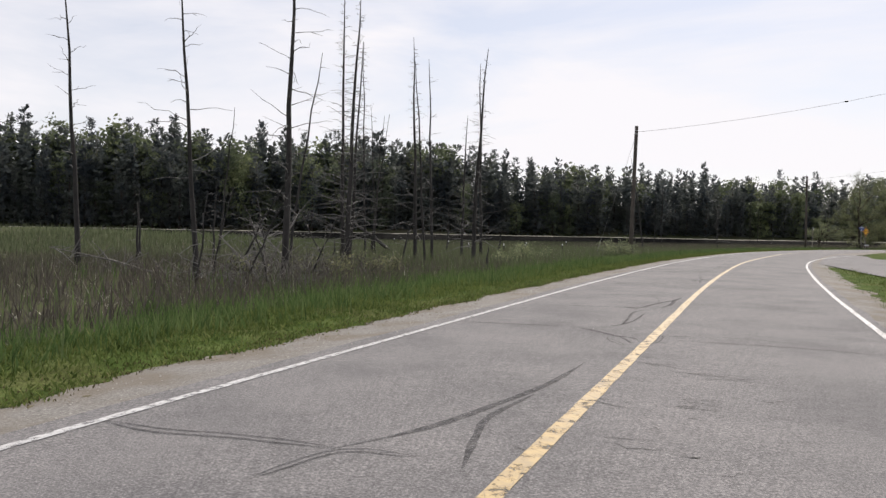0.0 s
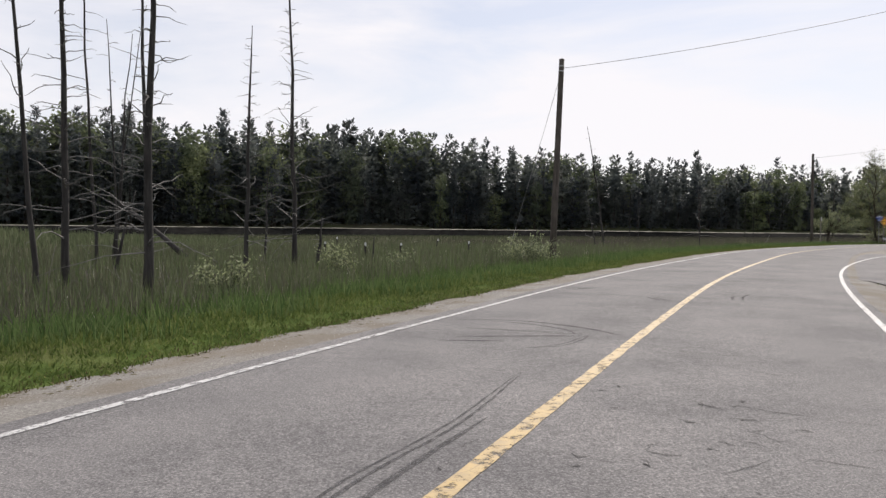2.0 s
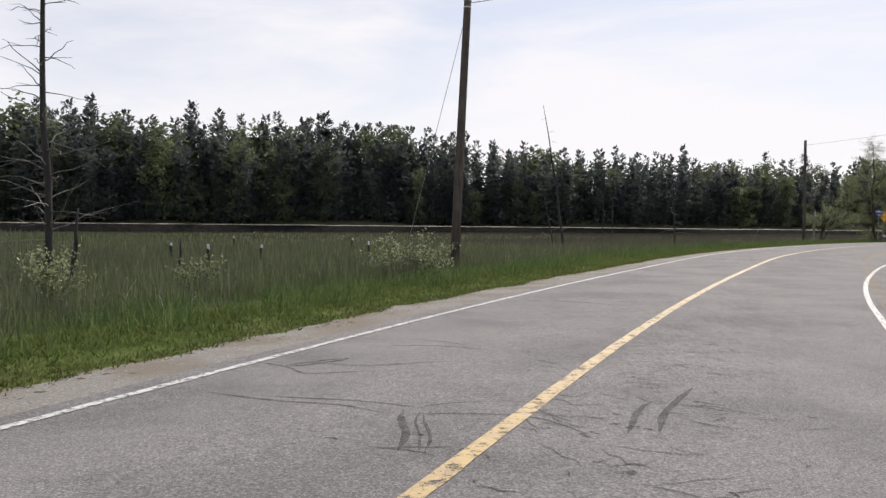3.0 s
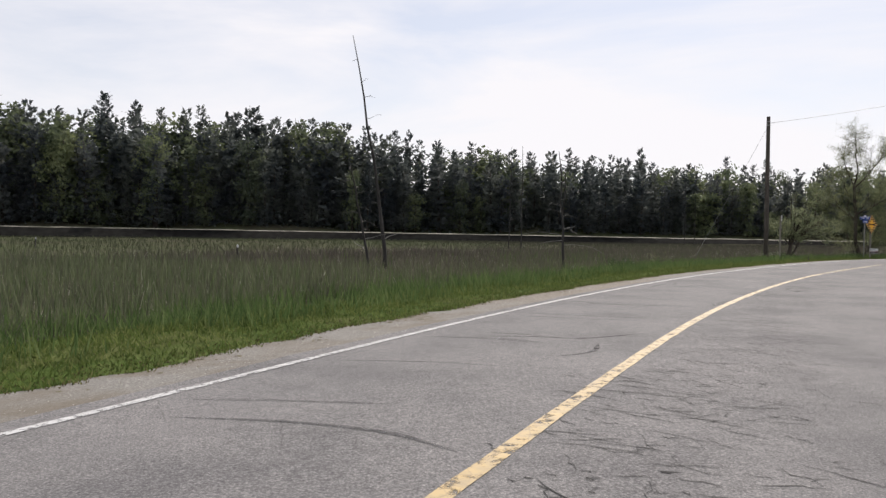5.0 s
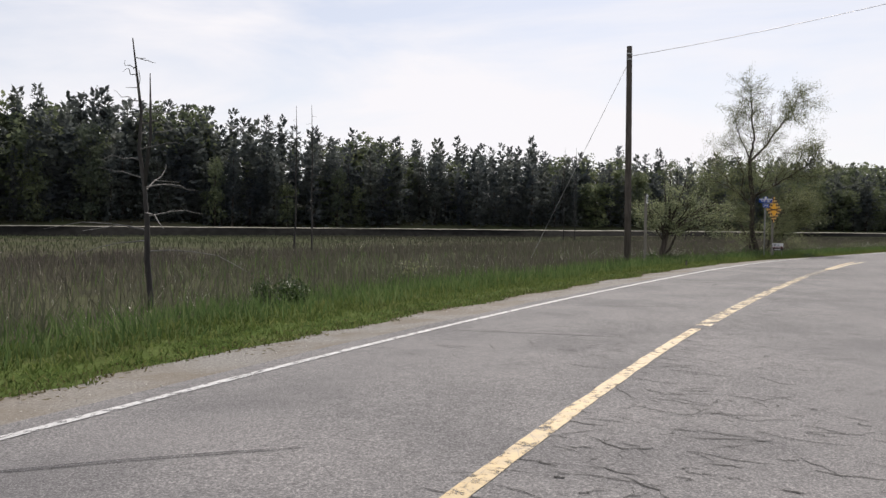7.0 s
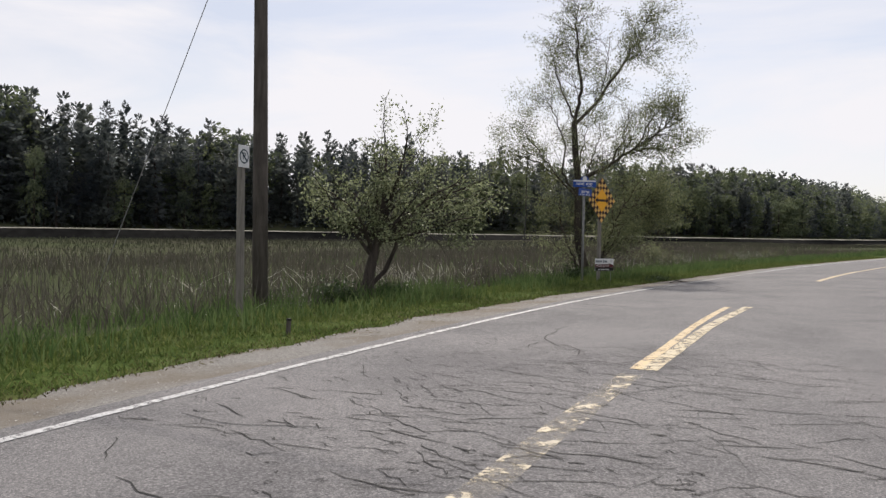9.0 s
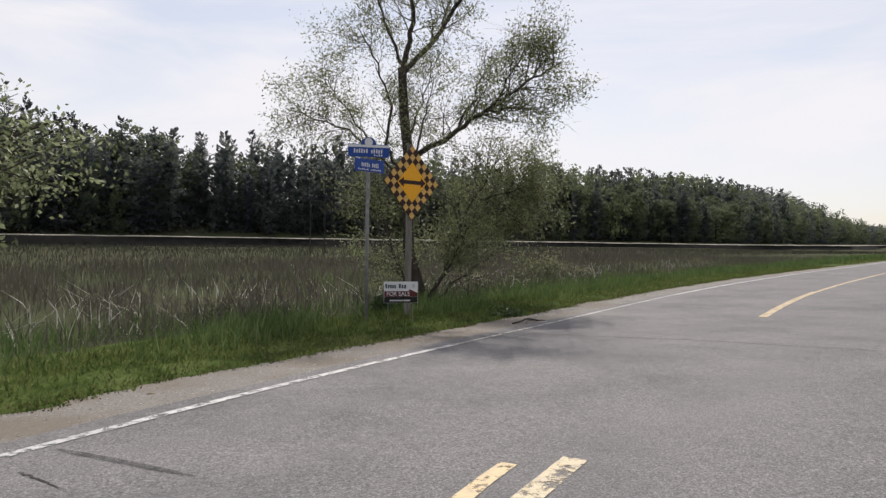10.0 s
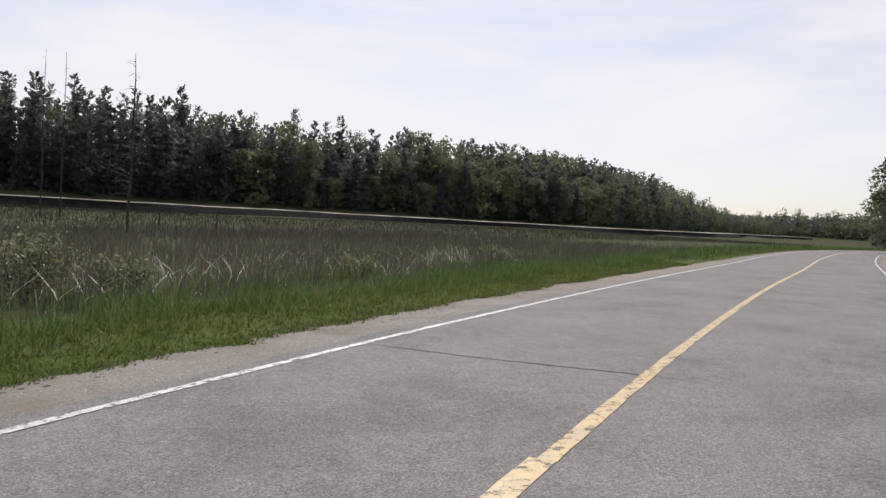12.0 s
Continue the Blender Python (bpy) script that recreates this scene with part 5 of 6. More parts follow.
def rect(x0, z0, x1, z1):
    return [(x0, z0), (x1, z0), (x1, z1), (x0, z1)]


def checker_sign():
    x, y = 62.22, 108.48
    g = ground_z(x, y)
    t = thing("warning_sign", facing(x, y, g, 0.41, -0.91), "yellow and black checkered diamond warning sign on a post", "traffic sign")
    mid, half = 2.51 - g, 0.75
    bm = box(bmesh.new(), 0.10, 0.10, mid + half + 0.02 + 0.5, (0, 0.075, (mid + half + 0.02 - 0.5) / 2), 0.008)
    part("post", bm, GREYWOOD, t, "square grey wooden post")
    board = part("board", plate([(0, mid - half), (half, mid), (0, mid + half), (-half, mid)], 0.018, 0.0), SIGN_BROWN, t)
    cell = half / 9.0
    sq = None
    for i in range(9):
        for j in range(9):
            if (i + j) % 2 or (2 <= i <= 6 and 2 <= j <= 6):
                continue
            if sq is None:
                bm = plate([(0, -cell * 0.97), (cell * 0.97, 0), (0, cell * 0.97), (-cell * 0.97, 0)], 0.004, -0.004)
                ob = part("square", bm, SIGN_FADED, board)
                sq = ob.data
            else:
                ob = child("square", sq, board)
            ob.location = ((i - j) * cell, 0, mid + (i + j - 8) * cell)
    q = cell * 5 * 0.98
    part("centre_panel", plate([(0, mid - q), (q, mid), (0, mid + q), (-q, mid)], 0.004, -0.004), SIGN_YELLOW, board)
    w, a = q * 0.94, q * 0.36
    part("arrow", plate([(-w, mid), (-w + a, mid - a * 0.68), (-w + a, mid - a * 0.26), (w - a, mid - a * 0.26), (w - a, mid - a * 0.68), (w, mid),
                         (w - a, mid + a * 0.68), (w - a, mid + a * 0.26), (-w + a, mid + a * 0.26), (-w + a, mid + a * 0.68)], 0.004, -0.0085),
         SIGN_BROWN, board, "black double-headed arrow")


def street_sign():
    x, y = 61.02, 107.53
    g = ground_z(x, y)
    t = thing("street_sign", facing(x, y, g, -0.15, -0.99), "two blue street name blades on a grey post", "street sign")
    tubes = Tubes()
    tubes.add([(0, 0, -0.5), (0, 0, 3.0 - g)], [0.038, 0.038], 10)
    child("post", tubes.mesh("post", POST_STEEL), t)
    for k, (z, turn, crest) in enumerate(((2.98 - g, 0, True), (2.71 - g, 38, False))):
        out = rect(-0.38, -0.115, 0.38, 0.115)
        if crest:
            out = [(-0.38, -0.115), (0.38, -0.115), (0.38, 0.115)] + [(0.14 * math.cos(a), 0.115 + 0.13 * math.sin(a)) for a in [math.pi * i / 12 for i in range(13)]] + [(-0.38, 0.115)]
        blade = part("blade", plate(out, 0.012, -0.05), SIGN_BLUE, t)
        blade.location, blade.rotation_euler = (0, 0, z), (0, 0, radians(turn))
        strips = [(-0.27, -0.045, 0.27, 0.03), (0.10, -0.095, 0.27, -0.065)] if k == 0 else [(-0.22, -0.03, 0.24, 0.045), (-0.30, -0.09, 0.30, -0.06)]
        if crest:
            part("band", plate(rect(-0.37, 0.06, 0.37, 0.105), 0.003, -0.0535), SIGN_WHITE, blade, "white top band")
            disc = [(0.075 * math.cos(a), 0.155 + 0.075 * math.sin(a)) for a in [2 * math.pi * i / 20 for i in range(20)]]
            part("emblem", plate(disc, 0.003, -0.0535), SIGN_WHITE, blade, "round white emblem")
        for s in strips:
            n = max(4, int((s[2] - s[0]) / 0.043))
            w = (s[2] - s[0]) / n
            for i in range(n):
                if i == n // 2 and n > 6:
                    continue
                part("letter_bar", plate(rect(s[0] + i * w, s[1], s[0] + (i + 0.55) * w, s[3] - 0.012 * (i % 3 == 1)), 0.003, -0.0535), SIGN_WHITE, blade)


def sale_sign():
    x, y = 61.53, 107.05
    g = ground_z(x, y)
    t = thing("sale_sign", facing(x, y, g, -0.10, -1.0) @ Matrix.Scale(0.82, 4), "white and red for sale board on short metal legs", "sale sign")
    top = (0.61 - g) / 0.82
    z0 = top - 0.47
    for sx in (-0.28, 0.28):
        tubes = Tubes()
        tubes.add([(sx, 0.012, -0.35), (sx, 0.012, top - 0.02)], [0.008, 0.008], 6)
        child("leg", tubes.mesh("leg", POST_STEEL), t)
    board = part("board", plate(rect(-0.38, z0, 0.38, top), 0.012, -0.012), SIGN_WHITE, t)
    part("red_panel", plate([(-0.375, z0 + 0.14), (0.375, z0 + 0.14), (0.375, z0 + 0.22), (0.20, z0 + 0.30), (0.16, z0 + 0.26), (-0.375, z0 + 0.26)], 0.003, -0.0155), SIGN_RED, board)
    part("dark_panel", plate(rect(-0.375, z0 + 0.004, 0.375, z0 + 0.138), 0.003, -0.0155), SIGN_BLACK, board)
    lettering("lettering", "FOR SALE", 0.125, pose(-0.06, -0.0175, z0 + 0.197, 90, 0, 0), board, SIGN_WHITE)
    for a, b in ((-0.35, -0.10), (-0.05, 0.13)):
        n = 5 if a < -0.2 else 3
        for i in range(n):
            w = (b - a) / n
            part("name_bar", plate(rect(a + i * w, z0 + 0.32, a + (i + 0.7) * w, z0 + 0.40 + 0.02 * (i == 0)), 0.003, -0.0155), SIGN_TEXT, board)
    for i in range(9):
        part("small_print_bar", plate(rect(-0.25 + i * 0.052, z0 + 0.04, -0.21 + i * 0.052, z0 + 0.07), 0.003, -0.0195), SIGN_WHITE, board)
    part("mark", plate([(0.24, z0 + 0.36), (0.28, z0 + 0.33), (0.32, z0 + 0.36), (0.32, z0 + 0.42), (0.24, z0 + 0.42)], 0.003, -0.0155), STEEL, board)


def parking_sign():
    x, y = 50.1, 99.5
    g = ground_z(x, y)
    t = thing("no_parking_sign", facing(x, y, g, 0.774, -0.633), "white no parking plate on a grey wooden post", "traffic sign")
    top = 2.80 - g
    part("post", box(bmesh.new(), 0.11, 0.10, top + 0.5, (0, 0.06, (top - 0.5) / 2), 0.008), GREYWOOD, t)
    panel = part("plate", plate(rect(-0.15, top - 0.35, 0.15, top + 0.03), 0.006, 0.0), SIGN_WHITE, t)
    ring = bmesh.new()
    n = 28
    vs = [[ring.verts.new((r * math.cos(2 * math.pi * i / n), -0.004, top - 0.16 + r * math.sin(2 * math.pi * i / n))) for i in range(n)] for r in (0.125, 0.10)]
    for i in range(n):
        ring.faces.new((vs[0][i], vs[0][(i + 1) % n], vs[1][(i + 1) % n], vs[1][i]))
    part("ring", ring, SIGN_TEXT, panel)
    lettering("lettering", "P", 0.17, pose(0, -0.003, top - 0.16, 90, 0, 0), panel, SIGN_TEXT)
    c = math.cos(radians(45)) * 0.11
    part("slash", plate([(-c - 0.01, top - 0.16 + c - 0.01), (-c + 0.01, top - 0.16 + c + 0.01), (c + 0.01, top - 0.16 - c + 0.01), (c - 0.01, top - 0.16 - c - 0.01)], 0.002, -0.007), SIGN_TEXT, panel)


checker_sign()
street_sign()
sale_sign()
parking_sign()


# ---------------------------------------------------------------- leafy trees and bushes beside the road
def grow(tubes, tips, p, d, length, r, depth, rng, droop, spread, kids, bound=None):
    """One limb and its smaller limbs; the ends of twigs are gathered in tips."""
    if bound and depth < 2 and not bound(p + d * length * 0.8):
        return
    pts, rad = [p], [r]
    steps = 4
    for i in range(steps):
        d = (d + Vector((rng.gauss(0, 1), rng.gauss(0, 1), rng.gauss(0, 1))) * 0.13 + Vector((0, 0, droop))).normalized()
        p = p + d * (length / steps)
        pts.append(p)
        rad.append(r * (1 - 0.5 * (i + 1) / steps))
    tubes.add(pts, rad, 8 if r > 0.05 else (5 if r > 0.022 else 3), False)
    if depth == 0:
        tips.extend((q, d) for q in pts[1:])
        return
    if depth == 1:
        tips.extend((q, d) for q in pts[2:])
    for k in range(kids):
        f = (k + 0.6 + rng.uniform(-0.3, 0.3)) / kids
        j = min(steps - 1, int(f * steps))
        q = pts[j].lerp(pts[j + 1], min(1, f * steps - j))
        side = d.orthogonal()
        side.rotate(Matrix.Rotation(rng.uniform(0, 6.283), 3, d))
        nd = (d * (1 - spread) + side.normalized() * spread + Vector((0, 0, 0.08))).normalized()
        grow(tubes, tips, q, nd, length * rng.uniform(0.5, 0.78), rad[j] * 0.55, depth - 1, rng, droop, spread, kids, bound)
    grow(tubes, tips, pts[-1], d, length * 0.7, rad[-1], depth - 1, rng, droop, spread, kids, bound)


def leaves_at(tips, per, size, around, rng, aspect=0.5):
    n = len(tips) * per
    c = np.repeat(np.array([tuple(p) for p, _ in tips]), per, axis=0) + rng.normal(size=(n, 3)) * around
    return cards(c, size, rng, 1.0, aspect)


WILLOW_LIMBS = (
    # thickness, twigs, then the limb's line: across, away, up
    (0.105, 15, (-0.67, 0, 6.2), (-0.4, 0.1, 7.4), (-0.55, 0.15, 9.0), (-0.7, 0.2, 10.2), (-0.6, 0.2, 10.9)),
    (0.10, 15, (-0.67, 0, 6.1), (0.28, -0.1, 7.1), (1.16, -0.2, 8.5), (1.7, -0.3, 9.4), (2.17, -0.4, 10.4)),
    (0.045, 8, (1.16, -0.2, 8.5), (1.94, 0.1, 9.0), (2.64, 0.2, 9.5)),
    (0.05, 7, (0.28, -0.1, 7.1), (0.6, 0.6, 8.4), (0.7, 0.8, 9.8)),
    (0.06, 10, (-0.65, 0, 6.3), (-1.22, 0.3, 7.6), (-1.55, 0.5, 8.7), (-1.33, 0.6, 9.7)),
    (0.11, 14, (-0.36, 0, 3.9), (0.84, -0.3, 4.6), (1.62, -0.5, 5.1), (2.56, -0.6, 5.8), (3.42, -0.6, 6.3)),
    (0.05, 9, (1.62, -0.5, 5.1), (2.25, -0.1, 6.2), (2.72, 0.1, 7.1)),
    (0.05, 9, (0.84, -0.3, 4.6), (1.31, 0.4, 5.8), (1.55, 0.6, 7.0)),
    (0.045, 9, (1.62, -0.5, 5.1), (2.56, -0.8, 5.1), (3.34, -0.9, 5.0)),
    (0.07, 11, (-0.4, 0, 3.2), (-1.11, 0.2, 4.2), (-1.0, 0.3, 5.4), (-1.55, 0.4, 6.8), (-1.99, 0.4, 7.5)),
    (0.065, 11, (-0.35, 0, 3.0), (-1.33, -0.3, 4.1), (-2.54, -0.4, 4.8), (-3.64, -0.5, 5.1)),
    (0.04, 8, (-1.33, -0.3, 4.1), (-2.32, 0.1, 5.4), (-2.87, 0.2, 6.2)),
    (0.05, 6, (-0.4, 0, 3.4), (0, -1.0, 4.6), (0.3, -1.6, 5.7)),
    (0.05, 6, (-0.5, 0, 4.4), (-0.2, 1.0, 5.6), (0.1, 1.6, 6.9)),
    (0.08, 17, (0.15, 0, 0), (0.7, -0.1, 1.4), (1.23, -0.1, 2.8), (1.94, -0.2, 3.9)),
    (0.05, 17, (1.23, -0.1, 2.8), (2.09, 0.2, 3.0), (2.72, 0.3, 3.2)),
    (0.045, 15, (1.0, -0.1, 2.1), (1.78, 0.3, 2.4), (2.48, 0.5, 2.5)),
    (0.05, 6, (0.2, 0.1, 0.1), (1.16, 0.2, 1.0), (2.09, 0.3, 1.6)),
    (0.07, 12, (-0.2, 0, 0.1), (-0.8, 0.1, 1.2), (-1.22, 0.2, 2.4), (-1.77, 0.2, 3.2)),
    (0.05, 5, (-0.1, 0.2, 0.2), (-0.8, 0.4, 0.9), (-1.66, 0.6, 1.6)),
    (0.05, 11, (0.1, -0.3, 0.2), (0.9, -0.9, 1.4), (1.47, -1.2, 2.6)))


def roadside_willow():
    x, y = 64.1, 112.7
    rng, nr = random.Random(11), np.random.default_rng(11)
    t = thing("willow_tree", pose(x, y, ground_z(x, y), 0, 0, -26), "open-crowned willow with dark trunk and pale spring leaves", "tree")
    trunk, tips = Tubes(), []
    trunk.add([(0.05, 0, -0.4), (-0.15, 0, 0.5), (-0.42, 0, 1.45), (-0.47, 0, 2.5), (-0.44, 0, 3.76), (-0.6, 0, 5.0), (-0.68, 0, 6.25)], [0.25, 0.18, 0.155, 0.15, 0.145, 0.13, 0.11], 12, False)
    child("trunk", trunk.mesh("trunk", BARK), t)
    for thick, twigs, *line in WILLOW_LIMBS:
        limb = Tubes()
        knots = np.array(line, float)
        f = np.linspace(0, len(knots) - 1, 4 * len(knots))
        pts = np.stack([np.interp(f, np.arange(len(knots)), knots[:, k]) for k in range(3)], 1)
        pts[1:-1] = (pts[:-2] + 2 * pts[1:-1] + pts[2:]) / 4 + nr.normal(size=(len(pts) - 2, 3)) * 0.035
        limb.add([Vector(q) for q in pts], list(0.75 * thick * np.linspace(1, 0.22, len(pts)) ** 1.1), 8, False)
        for k in range(int(twigs * 1.35)):
            at = 0.2 + 0.8 * (k + rng.random()) / (twigs * 1.35)
            j = min(len(pts) - 2, int(at * (len(pts) - 1)))
            d = Vector(pts[j + 1] - pts[j]).normalized()
            side = d.orthogonal()
            side.rotate(Matrix.Rotation(rng.uniform(0, 6.283), 3, d))
            way = (d * 0.55 + side.normalized() * 0.7 + Vector((0, 0, 0.22))).normalized()
            grow(limb, tips, Vector(pts[j]), way, rng.uniform(0.5, 1.05), max(0.011, thick * 0.2), 2, rng, -0.03, 0.55, 3)
        child("limb", limb.mesh("limb", BARK), t)
    keep = [q for q in tips if noise.noise(q[0] * 0.8) > -0.25]
    child("crown", soup("crown", leaves_at(keep, 4, 0.043, 0.12, nr, 0.34), WILLOW), t, "sparse narrow pale green leaves")


def roadside_bush_tree():
    x, y = 53.4, 104.65
    rng, nr = random.Random(22), np.random.default_rng(21)
    t = thing("small_tree", pose(x, y, ground_z(x, y)), "small spreading tree with pale silvery spring leaves", "tree")
    trunk, tips = Tubes(), []

    def within(q):
        far = float(np.interp(q.z, [0.5, 1.7, 2.4, 3.1, 3.6, 4.3, 5.0, 5.4], [1.0, 2.3, 2.8, 2.6, 2.0, 1.4, 1.0, 0.4]))
        return math.hypot(q.x - 0.75, q.y + 0.2) < far and noise.noise(q * 0.95) > -0.22
    trunk.add([(0, 0, -0.3), (0.02, 0, 0.5), (0.12, 0, 1.0), (0.3, 0, 1.7)], [0.20, 0.15, 0.13, 0.10], 10, False)
    for d, ln, r, at in (((0.05, 0, 1), 1.7, 0.08, (0.3, 0, 1.7)), ((0.28, -0.1, 1), 1.8, 0.06, (0.3, 0, 1.7)), ((0.25, 0.2, 1), 1.6, 0.06, (0.3, 0, 1.6)), ((0.75, -0.2, 0.6), 1.8, 0.06, (0.22, 0, 1.4)),
                         ((-0.75, 0.1, 0.6), 1.3, 0.06, (0.14, 0, 1.1)), ((-0.3, -0.4, 0.9), 1.4, 0.06, (0.12, 0, 1.2)), ((0.5, 0.4, 0.8), 1.4, 0.05, (0.25, 0, 1.5)),
                         ((0.85, 0.1, 0.45), 1.9, 0.05, (0.3, 0, 1.7)), ((-0.9, -0.1, 0.38), 1.5, 0.05, (0.28, 0, 1.6)), ((-0.1, 0.6, 0.7), 1.3, 0.05, (0.28, 0, 1.6)),
                         ((0.8, -0.5, 0.35), 1.9, 0.05, (0.3, 0, 1.5)), ((0.9, -0.3, 0.7), 1.9, 0.05, (0.3, 0, 1.6)),
                         ((0.95, -0.25, 0.5), 2.2, 0.05, (0.3, 0, 1.5)), ((0.95, -0.1, 0.75), 2.1, 0.05, (0.3, 0, 1.7))):
        limb = Tubes()
        grow(limb, tips, Vector(at), Vector(d).normalized(), ln * 0.86, r, 3, rng, 0.0, 0.55, 3, within)
        child("limb", limb.mesh("limb", BARK), t)
    elbow = Tubes()
    elbow.add([(0.05, 0, 0.35), (0.45, 0, 0.75), (0.72, 0, 1.35), (0.8, 0, 1.9)], [0.07, 0.06, 0.05, 0.03], 7, False)
    child("side_stem", elbow.mesh("side_stem", BARK), t)
    child("trunk", trunk.mesh("trunk", BARK), t)
    child("crown", soup("crown", leaves_at([q for q in tips if q[0].z > 1.5 and noise.noise(q[0] * 1.7) > -0.14], 7, 0.040, 0.10, nr, 0.55), APPLE), t, "pale silvery green leaf clusters")
    return len(tips)


def shrub(x, y, h, w, seed, leaves, label, mat=None):
    rng, nr = random.Random(seed), np.random.default_rng(seed)
    t = thing("shrub", pose(x, y, ground_z(x, y)), label, "shrub", "shrubs at the marsh edge")
    tips = []
    for k in range(5 + int(w * 4)):
        a = rng.uniform(0, 6.283)
        d = Vector((math.cos(a) * w / h * 0.6, math.sin(a) * w / h * 0.6, 1)).normalized()
        stems = Tubes()
        grow(stems, tips, Vector((math.cos(a) * 0.12, math.sin(a) * 0.12, -0.1)), d, h * 0.52, 0.018, 1, rng, 0.0, 0.5, 4)
        child("stem", stems.mesh("stem", DEADWOOD), t)
    child("foliage", soup("foliage", leaves_at(tips, leaves, 0.042, 0.10, nr, 0.6), mat or SHRUB), t)


RIGHT_TREE = (155.5, 150.8, 10.8)


def right_tree(x, y, h):
    nr = np.random.default_rng(31)
    t = thing("broadleaf_tree", pose(x, y, ground_z(x, y)), "dense green leafy tree beyond the far verge", "tree")
    tubes = Tubes()
    tubes.add([(0, 0, -0.4), (0.1, 0, h * 0.3), (0, 0.1, h * 0.8)], [0.28, 0.2, 0.06], 10)
    child("trunk", tubes.mesh("trunk", BARK), t)
    for k in range(5):
        a = k * 1.3
        limb = Tubes()
        limb.add([(0, 0, h * 0.3), (math.cos(a) * h * 0.12, math.sin(a) * h * 0.12, h * 0.5), (math.cos(a) * h * 0.2, math.sin(a) * h * 0.2, h * 0.7)], [0.1, 0.06, 0.02], 6, False)
        child("limb", limb.mesh("limb", BARK), t)
    child("crown", soup("crown", broad_crown(h, nr, 40, 220, 0.14) * np.array((1.3, 1.3, 1.0)), SPRING), t)


roadside_willow()
roadside_bush_tree()
right_tree(*RIGHT_TREE)
for i, (x, y, h, w, n) in enumerate(((13.2, 53.4, 2.0, 2.2, 14), (5.7, 46.1, 1.5, 0.8, 8), (4.0, 38.0, 1.3, 0.7, 8), (7.6, 49.8, 1.1, 0.7, 5), (-4.5, 27.7, 1.5, 1.2, 3), (-2.9, 26.3, 1.3, 0.8, 5), (-1.3, 28.4, 1.1, 0.8, 7), (-5.2, 23.6, 1.3, 0.8, 3),
                                     (-2.2, 30.0, 1.5, 1.2, 1), (72.9, 121.7, 1.6, 1.3, 8), (74.7, 122.6, 0.9, 0.8, 6), (81.4, 126.3, 0.9, 0.8, 7), (90.7, 132.7, 1.0, 1.2, 7), 
                                     (58.4, 110.4, 0.9, 1.0, 1), (66.9, 115.9, 1.2, 1.4, 1), (39.0, 91.9, 1.0, 0.9, 2), (76.2, 148.0, 1.6, 3.0, 2))):
    shrub(x, y, h, w, 300 + i, n, "leafy green shrub at the edge of the reeds", APPLE if 0 < x < 20 else SHRUB)
# the pair at the willow's foot is added to stand in for its shade
for i, (x, y, h, w, n) in enumerate(((52.5, 103.9, 0.7, 1.1, 12), (53.9, 104.5, 0.6, 0.9, 12), (62.4, 110.6, 0.7, 1.2, 12), (63.7, 112.9, 0.8, 1.2, 12), (35.2, 86.0, 0.8, 1.3, 12), (64.2, 108.2, 0.3, 0.35, 8))):
    shrub(x, y, h, w, 330 + i, n, "low dark green bush filling a dark spot in the long grass", DARK_BUSH)


# ---------------------------------------------------------------- grass and reeds
def blades(name, n, s_range, lat_pick, h_range, width, label, material, seed, category="grass", lean=0.35, keep=None, spread=30.0, mown=False):
    """Bent tapering blades, each of two faces, scattered along the road."""
    rng = np.random.default_rng(seed)
    s = rng.uniform(*s_range, n)
    lat = lat_pick(rng, n)
    xy = on_road(s, lat)
    la = lateral(xy)
    ok = np.abs(la - lat) < 0.6 + 0.1 * np.abs(lat)
    back, _ = edge_dist(xy)
    ok &= back < np.where(xy[:, 0] > 135, -26, -52)
    if keep is not None:
        ok &= keep(rng, xy, lat)
    xy, lat = xy[ok], lat[ok]
    n = len(xy)
    z = height(xy) - 0.01
    if mown:
        # rooted in the turf, which lies a little over the ground and the gravel
        z = np.maximum(z + 0.035, np.interp(lat, [3.3, 4.75], [-0.0085, -0.10]) + lift(s[ok], lat) - 0.002)
    h = rng.uniform(*h_range, n) * (0.7 + 0.6 * rng.random(n))
    if mown:
        h = h * np.interp(lat, [4.1, 4.6, 5.6, 6.8], [0.55, 0.75, 0.9, 1.35])
    grow_w = 1 + np.clip(np.abs(lat) - 4, 0, 200) / spread
    a = rng.uniform(0, 2 * np.pi, n)
    w = width * rng.uniform(0.6, 1.4, n) * grow_w
    side = np.stack([np.cos(a) * w, np.sin(a) * w, np.zeros(n)], 1)
    b = rng.uniform(0, 2 * np.pi, n)
    tilt = h * lean * rng.random(n)
    off = np.stack([np.cos(b) * tilt, np.sin(b) * tilt, h], 1)
    base = np.column_stack([xy, z])
    mid = base + off * np.array((0.25, 0.25, 0.42))
    co = np.stack([base - side * 0.3, mid + side, base + off, mid - side], 1)
    tagged(new(name, soup(name, co, material)), label, category, kind="stuff")


def clumped(scale, floor):
    def keep(rng, xy, lat):
        v = np.array([noise.noise((p[0] * scale, p[1] * scale, 0.0)) for p in xy])
        return rng.random(len(xy)) < np.clip(floor + 1.6 * (v + 0.1), 0, 1)
    return keep


def ragged(edge):
    """Nothing nearer the road than the turf's uneven edge."""
    grid = np.arange(-20, 300, 0.1)
    line = ragged_edge(grid, 1) * 1.3

    def keep(rng, xy, lat):
        _, where = lateral(xy, True)
        return lat > edge + np.interp(where, grid, line) + 0.10 * rng.random(len(xy)) ** 2
    return keep


